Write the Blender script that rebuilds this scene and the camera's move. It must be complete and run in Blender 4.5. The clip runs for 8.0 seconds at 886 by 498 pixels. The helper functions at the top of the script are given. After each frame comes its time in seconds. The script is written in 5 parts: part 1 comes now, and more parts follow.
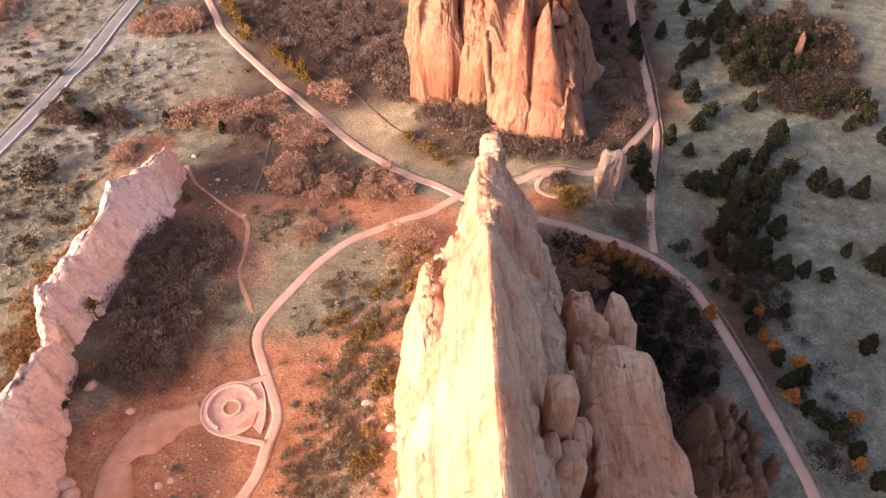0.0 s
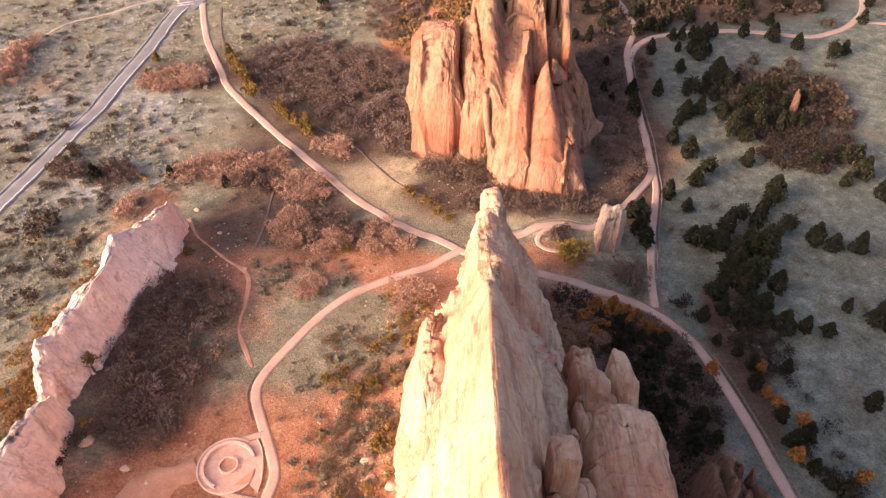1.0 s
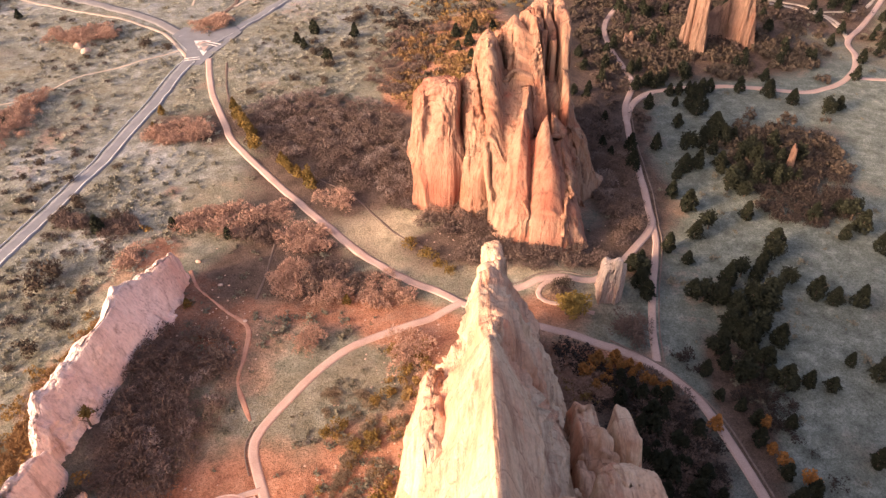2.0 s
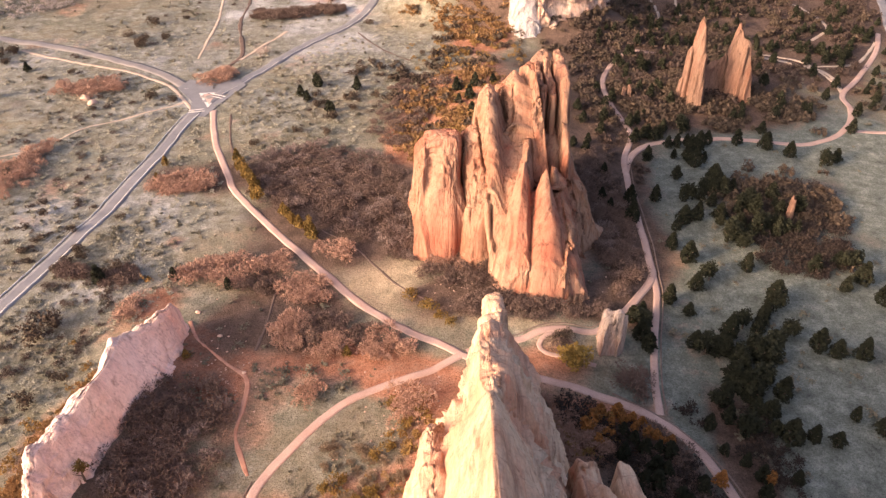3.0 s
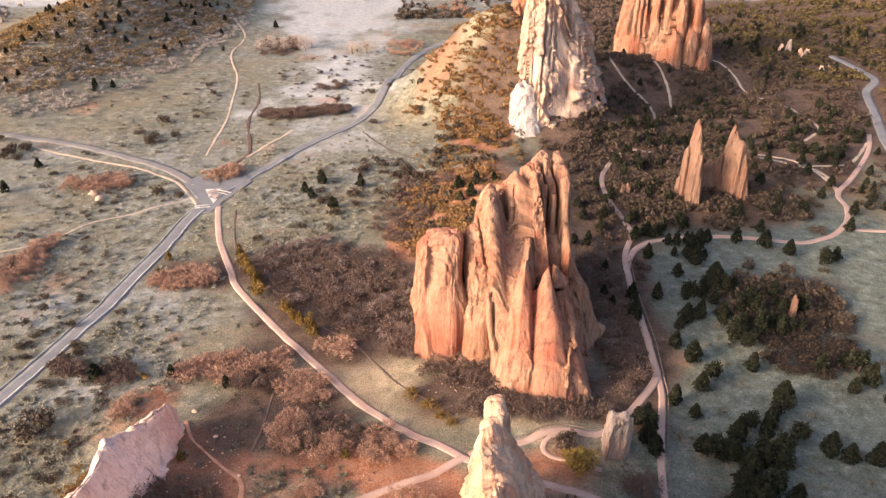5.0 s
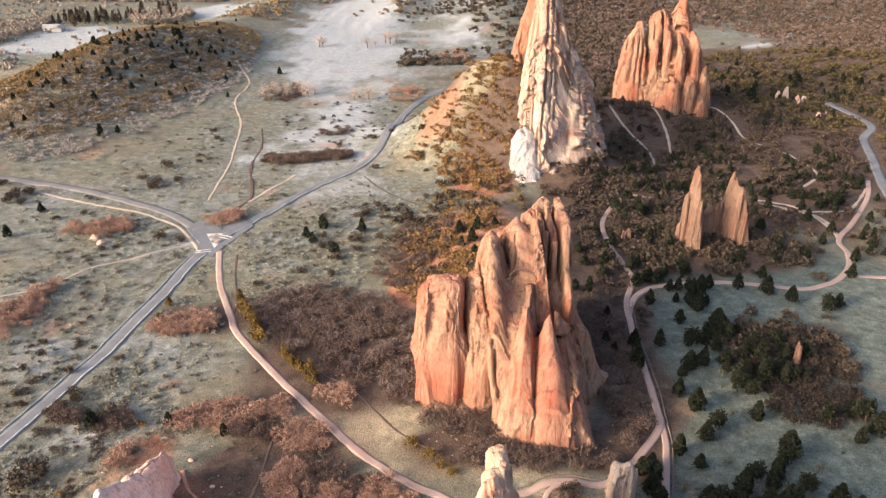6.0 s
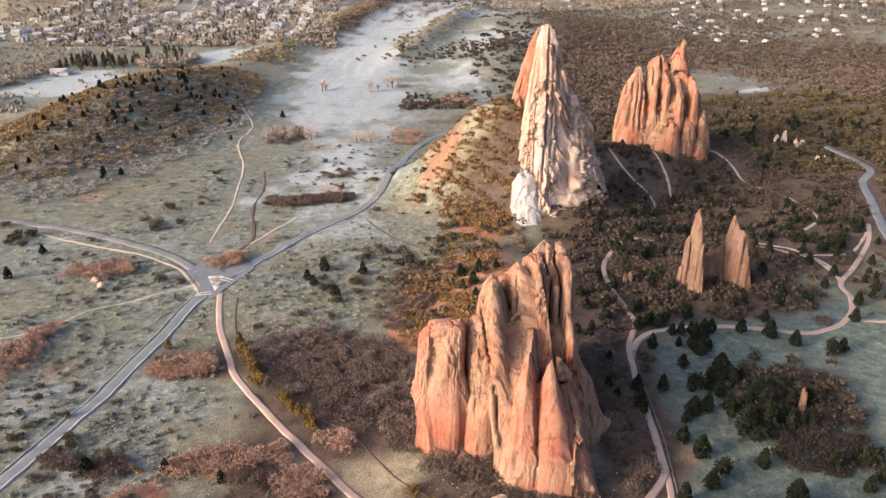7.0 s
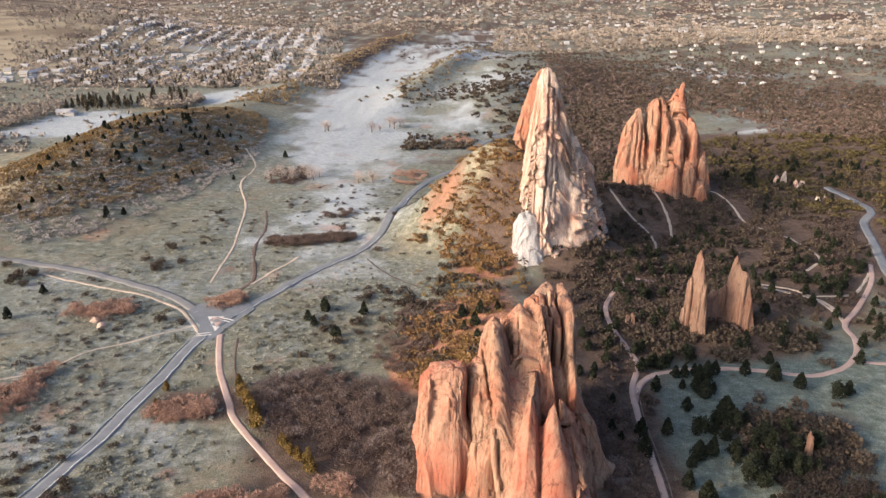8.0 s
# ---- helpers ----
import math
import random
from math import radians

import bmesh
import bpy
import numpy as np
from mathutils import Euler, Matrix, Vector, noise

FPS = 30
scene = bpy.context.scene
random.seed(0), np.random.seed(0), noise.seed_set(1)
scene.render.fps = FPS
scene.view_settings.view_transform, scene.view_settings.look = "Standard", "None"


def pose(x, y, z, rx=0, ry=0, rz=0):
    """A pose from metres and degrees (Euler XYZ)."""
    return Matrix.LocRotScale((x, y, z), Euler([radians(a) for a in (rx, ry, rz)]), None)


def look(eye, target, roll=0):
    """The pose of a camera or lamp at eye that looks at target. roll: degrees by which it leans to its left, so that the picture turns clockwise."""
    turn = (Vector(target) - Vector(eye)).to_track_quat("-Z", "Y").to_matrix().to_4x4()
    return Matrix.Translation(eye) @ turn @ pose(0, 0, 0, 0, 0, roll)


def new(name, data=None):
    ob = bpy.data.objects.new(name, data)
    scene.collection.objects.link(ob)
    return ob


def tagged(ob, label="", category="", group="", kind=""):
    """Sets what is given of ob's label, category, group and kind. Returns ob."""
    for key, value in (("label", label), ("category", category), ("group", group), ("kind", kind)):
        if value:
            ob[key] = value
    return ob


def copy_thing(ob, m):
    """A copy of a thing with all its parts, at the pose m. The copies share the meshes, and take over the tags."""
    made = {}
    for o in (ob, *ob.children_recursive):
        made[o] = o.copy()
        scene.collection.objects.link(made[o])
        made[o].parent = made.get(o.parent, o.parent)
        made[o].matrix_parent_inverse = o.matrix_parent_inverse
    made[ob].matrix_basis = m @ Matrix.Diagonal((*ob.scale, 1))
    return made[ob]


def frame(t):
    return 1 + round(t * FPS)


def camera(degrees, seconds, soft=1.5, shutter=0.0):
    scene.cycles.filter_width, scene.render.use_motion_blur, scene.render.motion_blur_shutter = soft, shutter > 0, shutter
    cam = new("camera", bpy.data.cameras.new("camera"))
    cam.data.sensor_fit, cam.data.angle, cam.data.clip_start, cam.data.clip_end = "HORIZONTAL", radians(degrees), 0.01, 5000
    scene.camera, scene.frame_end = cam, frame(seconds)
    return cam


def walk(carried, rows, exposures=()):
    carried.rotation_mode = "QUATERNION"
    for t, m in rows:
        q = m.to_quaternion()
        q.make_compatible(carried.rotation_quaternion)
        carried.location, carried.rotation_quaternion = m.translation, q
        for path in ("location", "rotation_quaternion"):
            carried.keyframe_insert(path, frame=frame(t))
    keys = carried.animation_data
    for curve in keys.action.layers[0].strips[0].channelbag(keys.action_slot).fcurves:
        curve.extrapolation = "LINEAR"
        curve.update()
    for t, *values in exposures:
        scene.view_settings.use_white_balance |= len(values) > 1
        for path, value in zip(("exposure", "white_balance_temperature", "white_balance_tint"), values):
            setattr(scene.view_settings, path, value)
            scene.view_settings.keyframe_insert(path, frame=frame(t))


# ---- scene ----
cam = camera(61.94, 8.0, 1.4)
# seconds, eye, yaw, pitch, roll
PATH = [
    (0.0, 0.00, -0.02, 130.05, -0.097, -47.722, -0.675),
    (0.5, -0.03, 0.20, 130.34, -0.108, -45.727, -0.595),
    (1.0, -0.05, 0.40, 130.65, -0.115, -43.763, -0.519),
    (1.5, -0.08, 0.59, 130.98, -0.117, -41.829, -0.446),
    (3.0, -0.18, 1.27, 132.05, -0.096, -36.213, -0.250),
    (3.5, -0.21, 1.54, 132.42, -0.081, -34.404, -0.192),
    (4.0, -0.24, 1.85, 132.79, -0.061, -32.628, -0.137),
    (4.5, -0.28, 2.18, 133.17, -0.037, -30.886, -0.086),
    (6.0, -0.39, 3.32, 134.28, 0.062, -25.870, 0.045),
    (6.5, -0.43, 3.73, 134.64, 0.104, -24.273, 0.082),
    (7.0, -0.47, 4.13, 134.98, 0.150, -22.716, 0.115),
    (7.5, -0.51, 4.51, 135.31, 0.200, -21.200, 0.144),
    (8.0, -0.55, 4.86, 135.63, 0.255, -19.726, 0.170),
]


def aim(x, y, z, yaw, pitch, roll):
    yaw, pitch = radians(yaw), radians(pitch)
    ahead = Vector((-math.sin(yaw) * math.cos(pitch), math.cos(yaw) * math.cos(pitch), math.sin(pitch)))
    return look((x, y, z), Vector((x, y, z)) + ahead, roll)


EXPOSURES = [(0.0, 1.67, 7900, 30), (3.0, 1.65, 7700, 27), (4.5, 1.58, 7450, 23), (6.0, 1.44, 6600, 11), (8.0, 1.20, 6200, 8)]
walk(cam, [(t, aim(*row)) for t, *row in PATH], EXPOSURES)

# ---- light: low warm hazy sun from the left, pale sky ----
SUN_ELEVATION, SUN_AZIMUTH = 18.5, 241.0  # degrees; azimuth clockwise from +y
world = bpy.data.worlds.new("sky")
scene.world = world
world.use_nodes = True
wt = world.node_tree
sky = wt.nodes.new("ShaderNodeTexSky")
sky.sky_type = "NISHITA"
sky.sun_disc = False
sky.sun_elevation, sky.sun_rotation = radians(SUN_ELEVATION), radians(SUN_AZIMUTH)
sky.dust_density, sky.air_density = 6.0, 0.6
wt.links.new(sky.outputs[0], wt.nodes["Background"].inputs[0])
wt.nodes["Background"].inputs[1].default_value = 0.15
sun = new("sun", bpy.data.lights.new("sun", "SUN"))
sun.data.energy, sun.data.angle, sun.data.color = 1.25, radians(5), (1.0, 0.70, 0.47)
az, el = radians(SUN_AZIMUTH), radians(SUN_ELEVATION)
SUN_AT = Vector((math.sin(az) * math.cos(el), math.cos(az) * math.cos(el), math.sin(el)))
sun.matrix_world = look(SUN_AT * 900, (0, 0, 0))


# ---- noise on arrays ----
def hashed(i, j, k, seed):
    h = (i * 374761393 + j * 668265263 + k * 1274126177 + seed * 974711) & 0x7FFFFFFF
    h = ((h ^ (h >> 13)) * 1103515245) & 0x7FFFFFFF
    h = ((h ^ (h >> 15)) * 12345789) & 0x7FFFFFFF
    return ((h ^ (h >> 12)) & 0xFFFFF) / 0xFFFFF


def vnoise(x, y, z, seed=0):
    """Smooth value noise in -1..1."""
    x, y, z = np.broadcast_arrays(np.asarray(x, float), np.asarray(y, float), np.asarray(z, float))
    i, j, k = (np.floor(a).astype(np.int64) for a in (x, y, z))
    u, v, w = x - i, y - j, z - k
    u, v, w = (a * a * a * (a * (a * 6 - 15) + 10) for a in (u, v, w))
    total = 0.0
    for di, fu in ((0, 1 - u), (1, u)):
        for dj, fv in ((0, 1 - v), (1, v)):
            for dk, fw in ((0, 1 - w), (1, w)):
                total = total + fu * fv * fw * hashed(i + di, j + dj, k + dk, seed)
    return total * 2 - 1


def fbm(x, y, z, seed=0, octaves=4):
    total, amp = 0.0, 1.0
    for o in range(octaves):
        total = total + amp * vnoise(x * 2**o, y * 2**o, z * 2**o, seed + 17 * o)
        amp *= 0.5
    return total


# ---- materials ----
def material(name, rough=0.9, specular=0.25):
    m = bpy.data.materials.new(name)
    m.use_nodes = True
    bsdf = m.node_tree.nodes["Principled BSDF"]
    bsdf.inputs["Roughness"].default_value = rough
    bsdf.inputs["Specular IOR Level"].default_value = specular
    return m, m.node_tree.nodes, m.node_tree.links, bsdf


def place_node(nodes, links, scale=(1, 1, 1)):
    geo = nodes.new("ShaderNodeNewGeometry")
    mp = nodes.new("ShaderNodeMapping")
    mp.inputs["Scale"].default_value = scale
    links.new(geo.outputs["Position"], mp.inputs["Vector"])
    return mp.outputs[0]


def noise_node(nodes, links, vec, scale, detail=5.0, rough=0.6):
    n = nodes.new("ShaderNodeTexNoise")
    n.inputs["Scale"].default_value, n.inputs["Detail"].default_value, n.inputs["Roughness"].default_value = scale, detail, rough
    links.new(vec, n.inputs["Vector"])
    return n.outputs["Fac"]


def ramp(nodes, links, fac, stops):
    r = nodes.new("ShaderNodeValToRGB")
    e = r.color_ramp.elements
    while len(e) < len(stops):
        e.new(0.5)
    for el, (p, c) in zip(e, stops):
        el.position, el.color = p, (*c, 1) if len(c) == 3 else c
    links.new(fac, r.inputs[0])
    return r.outputs[0]


def grey(a):
    return (a, a, a)


def mix(nodes, links, fac, a, b, kind="MIX"):
    m = nodes.new("ShaderNodeMix")
    m.data_type, m.blend_type = "RGBA", kind
    for socket, value in ((m.inputs[0], fac), (m.inputs[6], a), (m.inputs[7], b)):
        if isinstance(value, (int, float)):
            socket.default_value = value
        elif isinstance(value, tuple):
            socket.default_value = (*value, 1)
        else:
            links.new(value, socket)
    return m.outputs[2]


def bump(nodes, links, bsdf, height, strength, distance):
    b = nodes.new("ShaderNodeBump")
    b.inputs["Strength"].default_value, b.inputs["Distance"].default_value = strength, distance
    links.new(height, b.inputs["Height"])
    links.new(b.outputs[0], bsdf.inputs["Normal"])


def rock_material(name, light, mid, dark, stain, streaks=1.0, relief=0.95, comb=0.70, rusty=0.8, bed=(1, 1, 1)):
    """Sandstone: streaks along the bedding, blotches, dark varnish and rough grain; bed: how the streaks are stretched."""

    def along(*scale):
        return tuple(a * b for a, b in zip(scale, bed))

    m, n, l, bsdf = material(name, 0.92, 0.15)
    streak = noise_node(n, l, place_node(n, l, along(0.55 * streaks, 0.55 * streaks, 0.06)), 1.0, 9, 0.72)
    blotch = noise_node(n, l, place_node(n, l, (0.06, 0.06, 0.05)), 1.0, 4)
    grain = noise_node(n, l, place_node(n, l, (1.5, 1.5, 0.6)), 1.0, 9, 0.75)
    base = ramp(n, l, streak, [(0.3, mid), (0.5, light), (0.72, light)])
    base = mix(n, l, ramp(n, l, blotch, [(0.42, grey(0)), (0.62, grey(1))]), base, stain)
    rust = noise_node(n, l, place_node(n, l, along(0.16, 0.16, 0.045)), 1.0, 6, 0.7)
    base = mix(n, l, ramp(n, l, rust, [(0.55, grey(0)), (0.70, grey(rusty))]), base, tuple(a * b for a, b in zip(stain, (0.92, 0.62, 0.58))))
    fine = ramp(n, l, grain, [(0.28, grey(0.76)), (0.55, grey(1.05))])
    base = mix(n, l, 1.0, base, fine, "MULTIPLY")
    varnish = noise_node(n, l, place_node(n, l, along(0.5 * streaks, 0.5 * streaks, 0.03)), 1.0, 5, 0.7)
    base = mix(n, l, ramp(n, l, varnish, [(0.54, grey(0)), (0.70, grey(0.85))]), base, dark)
    cracks = n.new("ShaderNodeTexVoronoi")
    cracks.feature = "DISTANCE_TO_EDGE"
    cracks.inputs["Scale"].default_value = 1.0
    l.new(place_node(n, l, (0.3, 0.3, 0.07)), cracks.inputs["Vector"])
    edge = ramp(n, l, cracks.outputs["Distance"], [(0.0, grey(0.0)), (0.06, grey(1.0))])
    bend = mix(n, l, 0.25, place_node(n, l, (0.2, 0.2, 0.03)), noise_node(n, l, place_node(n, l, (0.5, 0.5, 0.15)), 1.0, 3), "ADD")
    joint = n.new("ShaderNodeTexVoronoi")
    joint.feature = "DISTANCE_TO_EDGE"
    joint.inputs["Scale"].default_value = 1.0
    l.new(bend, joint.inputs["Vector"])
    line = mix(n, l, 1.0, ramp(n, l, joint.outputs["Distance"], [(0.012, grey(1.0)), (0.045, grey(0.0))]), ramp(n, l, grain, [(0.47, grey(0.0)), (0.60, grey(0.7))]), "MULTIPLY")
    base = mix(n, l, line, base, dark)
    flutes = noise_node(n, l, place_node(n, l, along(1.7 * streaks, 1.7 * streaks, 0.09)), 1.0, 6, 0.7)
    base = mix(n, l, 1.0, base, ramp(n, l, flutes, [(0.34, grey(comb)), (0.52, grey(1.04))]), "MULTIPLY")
    l.new(base, bsdf.inputs["Base Color"])
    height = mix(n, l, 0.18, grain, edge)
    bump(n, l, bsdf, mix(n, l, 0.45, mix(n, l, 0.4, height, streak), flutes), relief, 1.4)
    return m


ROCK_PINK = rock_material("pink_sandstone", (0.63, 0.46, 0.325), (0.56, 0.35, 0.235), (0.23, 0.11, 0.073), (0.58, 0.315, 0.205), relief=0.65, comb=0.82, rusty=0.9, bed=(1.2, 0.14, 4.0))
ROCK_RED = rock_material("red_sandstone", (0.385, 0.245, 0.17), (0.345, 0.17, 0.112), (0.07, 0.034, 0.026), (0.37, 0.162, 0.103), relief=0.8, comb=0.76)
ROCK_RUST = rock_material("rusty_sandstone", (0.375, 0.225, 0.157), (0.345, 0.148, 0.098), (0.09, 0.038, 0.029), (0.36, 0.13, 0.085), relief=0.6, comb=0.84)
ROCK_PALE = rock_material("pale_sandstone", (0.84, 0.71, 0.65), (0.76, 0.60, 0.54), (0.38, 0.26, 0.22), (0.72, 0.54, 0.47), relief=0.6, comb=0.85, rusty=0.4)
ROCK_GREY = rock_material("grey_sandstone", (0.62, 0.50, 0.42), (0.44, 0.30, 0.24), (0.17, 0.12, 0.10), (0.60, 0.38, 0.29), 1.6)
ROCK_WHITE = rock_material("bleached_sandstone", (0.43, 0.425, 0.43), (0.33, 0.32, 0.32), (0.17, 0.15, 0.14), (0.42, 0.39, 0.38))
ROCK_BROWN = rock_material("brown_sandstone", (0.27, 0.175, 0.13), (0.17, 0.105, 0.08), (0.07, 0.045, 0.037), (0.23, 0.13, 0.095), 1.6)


def ground_material():
    m, n, l, bsdf = material("meadow_ground", 0.95, 0.1)
    att = n.new("ShaderNodeVertexColor")
    att.layer_name = "soil"
    sep = n.new("ShaderNodeSeparateColor")
    l.new(att.outputs[0], sep.inputs[0])
    red, frost, litter, shaded_meadow = sep.outputs[0], sep.outputs[1], sep.outputs[2], att.outputs["Alpha"]
    pos = place_node(n, l)
    big, mid_, fine = noise_node(n, l, pos, 0.035, 4), noise_node(n, l, pos, 0.25, 6, 0.7), noise_node(n, l, pos, 1.7, 6, 0.75)
    grass = ramp(n, l, mid_, [(0.30, (0.125, 0.125, 0.09)), (0.5, (0.21, 0.21, 0.16)), (0.68, (0.33, 0.33, 0.265))])
    grass = mix(n, l, ramp(n, l, big, [(0.45, grey(0)), (0.62, grey(0.6))]), grass, (0.27, 0.23, 0.16))
    rime = ramp(n, l, mid_, [(0.3, (0.135, 0.138, 0.11)), (0.52, (0.24, 0.248, 0.212)), (0.7, (0.40, 0.415, 0.38))])
    clay = ramp(n, l, mid_, [(0.3, (0.27, 0.115, 0.07)), (0.5, (0.41, 0.20, 0.125)), (0.7, (0.51, 0.285, 0.195))])
    mould = ramp(n, l, mid_, [(0.3, (0.075, 0.053, 0.042)), (0.6, (0.155, 0.11, 0.086))])

    def where(mask, amount=0.55):
        add = n.new("ShaderNodeMath")
        add.operation = "MULTIPLY_ADD"
        l.new(mid_, add.inputs[0])
        add.inputs[1].default_value = amount
        l.new(mask, add.inputs[2])
        return ramp(n, l, add.outputs[0], [(0.50, grey(0)), (0.85, grey(1))])

    c = mix(n, l, where(frost), grass, rime)
    c = mix(n, l, ramp(n, l, frost, [(0.62, grey(0)), (0.95, grey(0.85))]), c, ramp(n, l, mid_, [(0.3, (0.38, 0.40, 0.40)), (0.65, (0.60, 0.63, 0.64))]))
    # Greener grass east of the fins, darkened to carry part of their shade.
    c = mix(n, l, where(shaded_meadow), c, ramp(n, l, mid_, [(0.3, (0.095, 0.112, 0.092)), (0.52, (0.175, 0.205, 0.175)), (0.7, (0.28, 0.32, 0.28))]))
    straw = n.new("ShaderNodeVertexColor")
    straw.layer_name = "straw"
    c = mix(n, l, where(straw.outputs[0]), c, ramp(n, l, mid_, [(0.3, (0.33, 0.27, 0.18)), (0.65, (0.51, 0.425, 0.295))]))
    c = mix(n, l, where(red), c, clay)
    c = mix(n, l, where(litter), c, mould)
    c = mix(n, l, 1.0, c, ramp(n, l, fine, [(0.34, grey(0.56)), (0.50, grey(0.98)), (0.66, grey(1.2))]), "MULTIPLY")
    tuft = noise_node(n, l, pos, 4.5, 4, 0.7)
    c = mix(n, l, 1.0, c, ramp(n, l, tuft, [(0.36, grey(0.62)), (0.55, grey(1.08))]), "MULTIPLY")
    l.new(c, bsdf.inputs["Base Color"])
    bump(n, l, bsdf, fine, 0.9, 0.5)
    return m


def surface_material(name, low, high, scale=0.6, rough=0.9, fine_scale=4.0):
    m, n, l, bsdf = material(name, rough, 0.2)
    pos = place_node(n, l)
    a, b = noise_node(n, l, pos, scale, 5), noise_node(n, l, pos, fine_scale, 5, 0.7)
    c = ramp(n, l, a, [(0.3, low), (0.7, high)])
    c = mix(n, l, 1.0, c, ramp(n, l, b, [(0.3, grey(0.75)), (0.65, grey(1.08))]), "MULTIPLY")
    l.new(c, bsdf.inputs["Base Color"])
    bump(n, l, bsdf, b, 0.4, 0.1)
    return m


def leaf_material(name, dark, light, spread=1.1):
    """Colour varies from clump to clump and from plant to plant."""
    m, n, l, bsdf = material(name, 0.85, 0.1)
    geo, info = n.new("ShaderNodeNewGeometry"), n.new("ShaderNodeObjectInfo")
    pick = mix(n, l, 0.35, geo.outputs["Random Per Island"], info.outputs["Random"])
    soft, up = n.new("ShaderNodeVectorMath"), n.new("ShaderNodeVectorMath")
    soft.operation, up.operation = "MULTIPLY_ADD", "NORMALIZE"
    l.new(geo.outputs["Normal"], soft.inputs[0])
    soft.inputs[1].default_value, soft.inputs[2].default_value = (0.6, 0.6, 0.6), (0.0, 0.0, 0.5)
    l.new(soft.outputs[0], up.inputs[0])
    l.new(up.outputs[0], bsdf.inputs["Normal"])
    l.new(ramp(n, l, pick, [(0.5 - spread / 2, dark), (0.5 + spread / 2, light)]), bsdf.inputs["Base Color"])
    return m


GROUND = ground_material()
PATH_PINK = surface_material("pink_concrete", (0.43, 0.30, 0.25), (0.54, 0.395, 0.335), 0.15, 0.85)
ASPHALT = surface_material("weathered_asphalt", (0.17, 0.178, 0.19), (0.225, 0.235, 0.25), 0.2, 0.85)
ASPHALT_PALE = surface_material("sun_bleached_asphalt", (0.21, 0.20, 0.195), (0.27, 0.26, 0.25), 0.2, 0.85)
PAINT = surface_material("road_paint", (0.62, 0.60, 0.56), (0.75, 0.73, 0.68), 1.5, 0.7)
DIRT = surface_material("red_dirt", (0.42, 0.21, 0.14), (0.56, 0.33, 0.24), 0.3, 0.95)
SANDY = surface_material("sandy_trail", (0.42, 0.34, 0.265), (0.54, 0.445, 0.36), 0.3, 0.95)
GULLY = surface_material("gully_soil", (0.10, 0.075, 0.06), (0.17, 0.12, 0.10), 0.5, 0.95)
STONE = surface_material("loose_stone", (0.46, 0.32, 0.25), (0.60, 0.44, 0.35), 0.8, 0.9)
BARK = surface_material("bark", (0.10, 0.075, 0.055), (0.19, 0.15, 0.12), 2.0, 0.95)
JUNIPER = leaf_material("juniper_leaf", (0.012, 0.016, 0.010), (0.038, 0.042, 0.026))
# Golden twin of the juniper leaf, with warm sunlight painted into the colour.
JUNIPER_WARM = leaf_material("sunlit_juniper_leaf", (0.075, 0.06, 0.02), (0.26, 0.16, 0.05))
OAK = leaf_material("bare_oak_twig", (0.10, 0.072, 0.058), (0.20, 0.142, 0.116))
OAK_RED = leaf_material("russet_oak_twig", (0.26, 0.158, 0.115), (0.45, 0.285, 0.21))
SCRUB = leaf_material("scrub_leaf", (0.045, 0.036, 0.027), (0.115, 0.087, 0.063))
OAK_DARK = leaf_material("dark_oak_twig", (0.048, 0.036, 0.03), (0.115, 0.085, 0.07))
OAK_GOLD = leaf_material("tawny_oak_twig", (0.11, 0.066, 0.03), (0.31, 0.18, 0.085))
JUNIPER_ORANGE_LIT = leaf_material("orange_lit_juniper_leaf", (0.11, 0.06, 0.022), (0.46, 0.20, 0.065))
OAK_YELLOW = leaf_material("yellow_oak_leaf", (0.21, 0.135, 0.04), (0.50, 0.33, 0.09))
# Brown brush pushed to golden green: the flare's tint is in the colour.
OLIVE = leaf_material("flare_tinted_brush_leaf", (0.048, 0.04, 0.02), (0.15, 0.115, 0.05))
GOLD = leaf_material("golden_leaf", (0.17, 0.10, 0.035), (0.34, 0.215, 0.08))
SAGE = leaf_material("sage_leaf", (0.095, 0.09, 0.065), (0.23, 0.215, 0.16))
RIME_TWIG = leaf_material("rimed_twig", (0.34, 0.27, 0.22), (0.58, 0.48, 0.42))
# Far and hill twigs are lightened: distance haze is put into their colour.
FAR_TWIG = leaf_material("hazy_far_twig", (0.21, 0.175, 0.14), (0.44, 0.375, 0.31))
HILL_LEAF = leaf_material("hill_brush_leaf", (0.11, 0.083, 0.05), (0.36, 0.26, 0.15))
BRUSH_OLIVE = leaf_material("olive_brown_twig", (0.13, 0.10, 0.065), (0.28, 0.215, 0.15))
STRAW_TUFT = leaf_material("straw_tuft_blade", (0.26, 0.26, 0.20), (0.50, 0.49, 0.40))
RIMED_OAK = leaf_material("lilac_grey_twig", (0.15, 0.115, 0.10), (0.30, 0.235, 0.21))
RIMED_BRUSH = leaf_material("rimed_brush_twig", (0.25, 0.215, 0.185), (0.50, 0.45, 0.40))
# Paler than near bare twigs, with distance haze mixed into the colour.
TOWN_TREE = leaf_material("hazy_town_tree_twig", (0.23, 0.19, 0.15), (0.47, 0.39, 0.315))
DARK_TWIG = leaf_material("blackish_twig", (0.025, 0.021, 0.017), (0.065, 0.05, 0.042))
# Conifer green greyed and lifted by painted haze.
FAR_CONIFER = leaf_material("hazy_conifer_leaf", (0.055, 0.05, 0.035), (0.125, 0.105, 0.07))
STREET = surface_material("frosted_street", (0.40, 0.385, 0.37), (0.50, 0.485, 0.47), 0.05, 0.9)
WALL = surface_material("painted_siding", (0.50, 0.46, 0.41), (0.66, 0.62, 0.56), 0.01, 0.8)
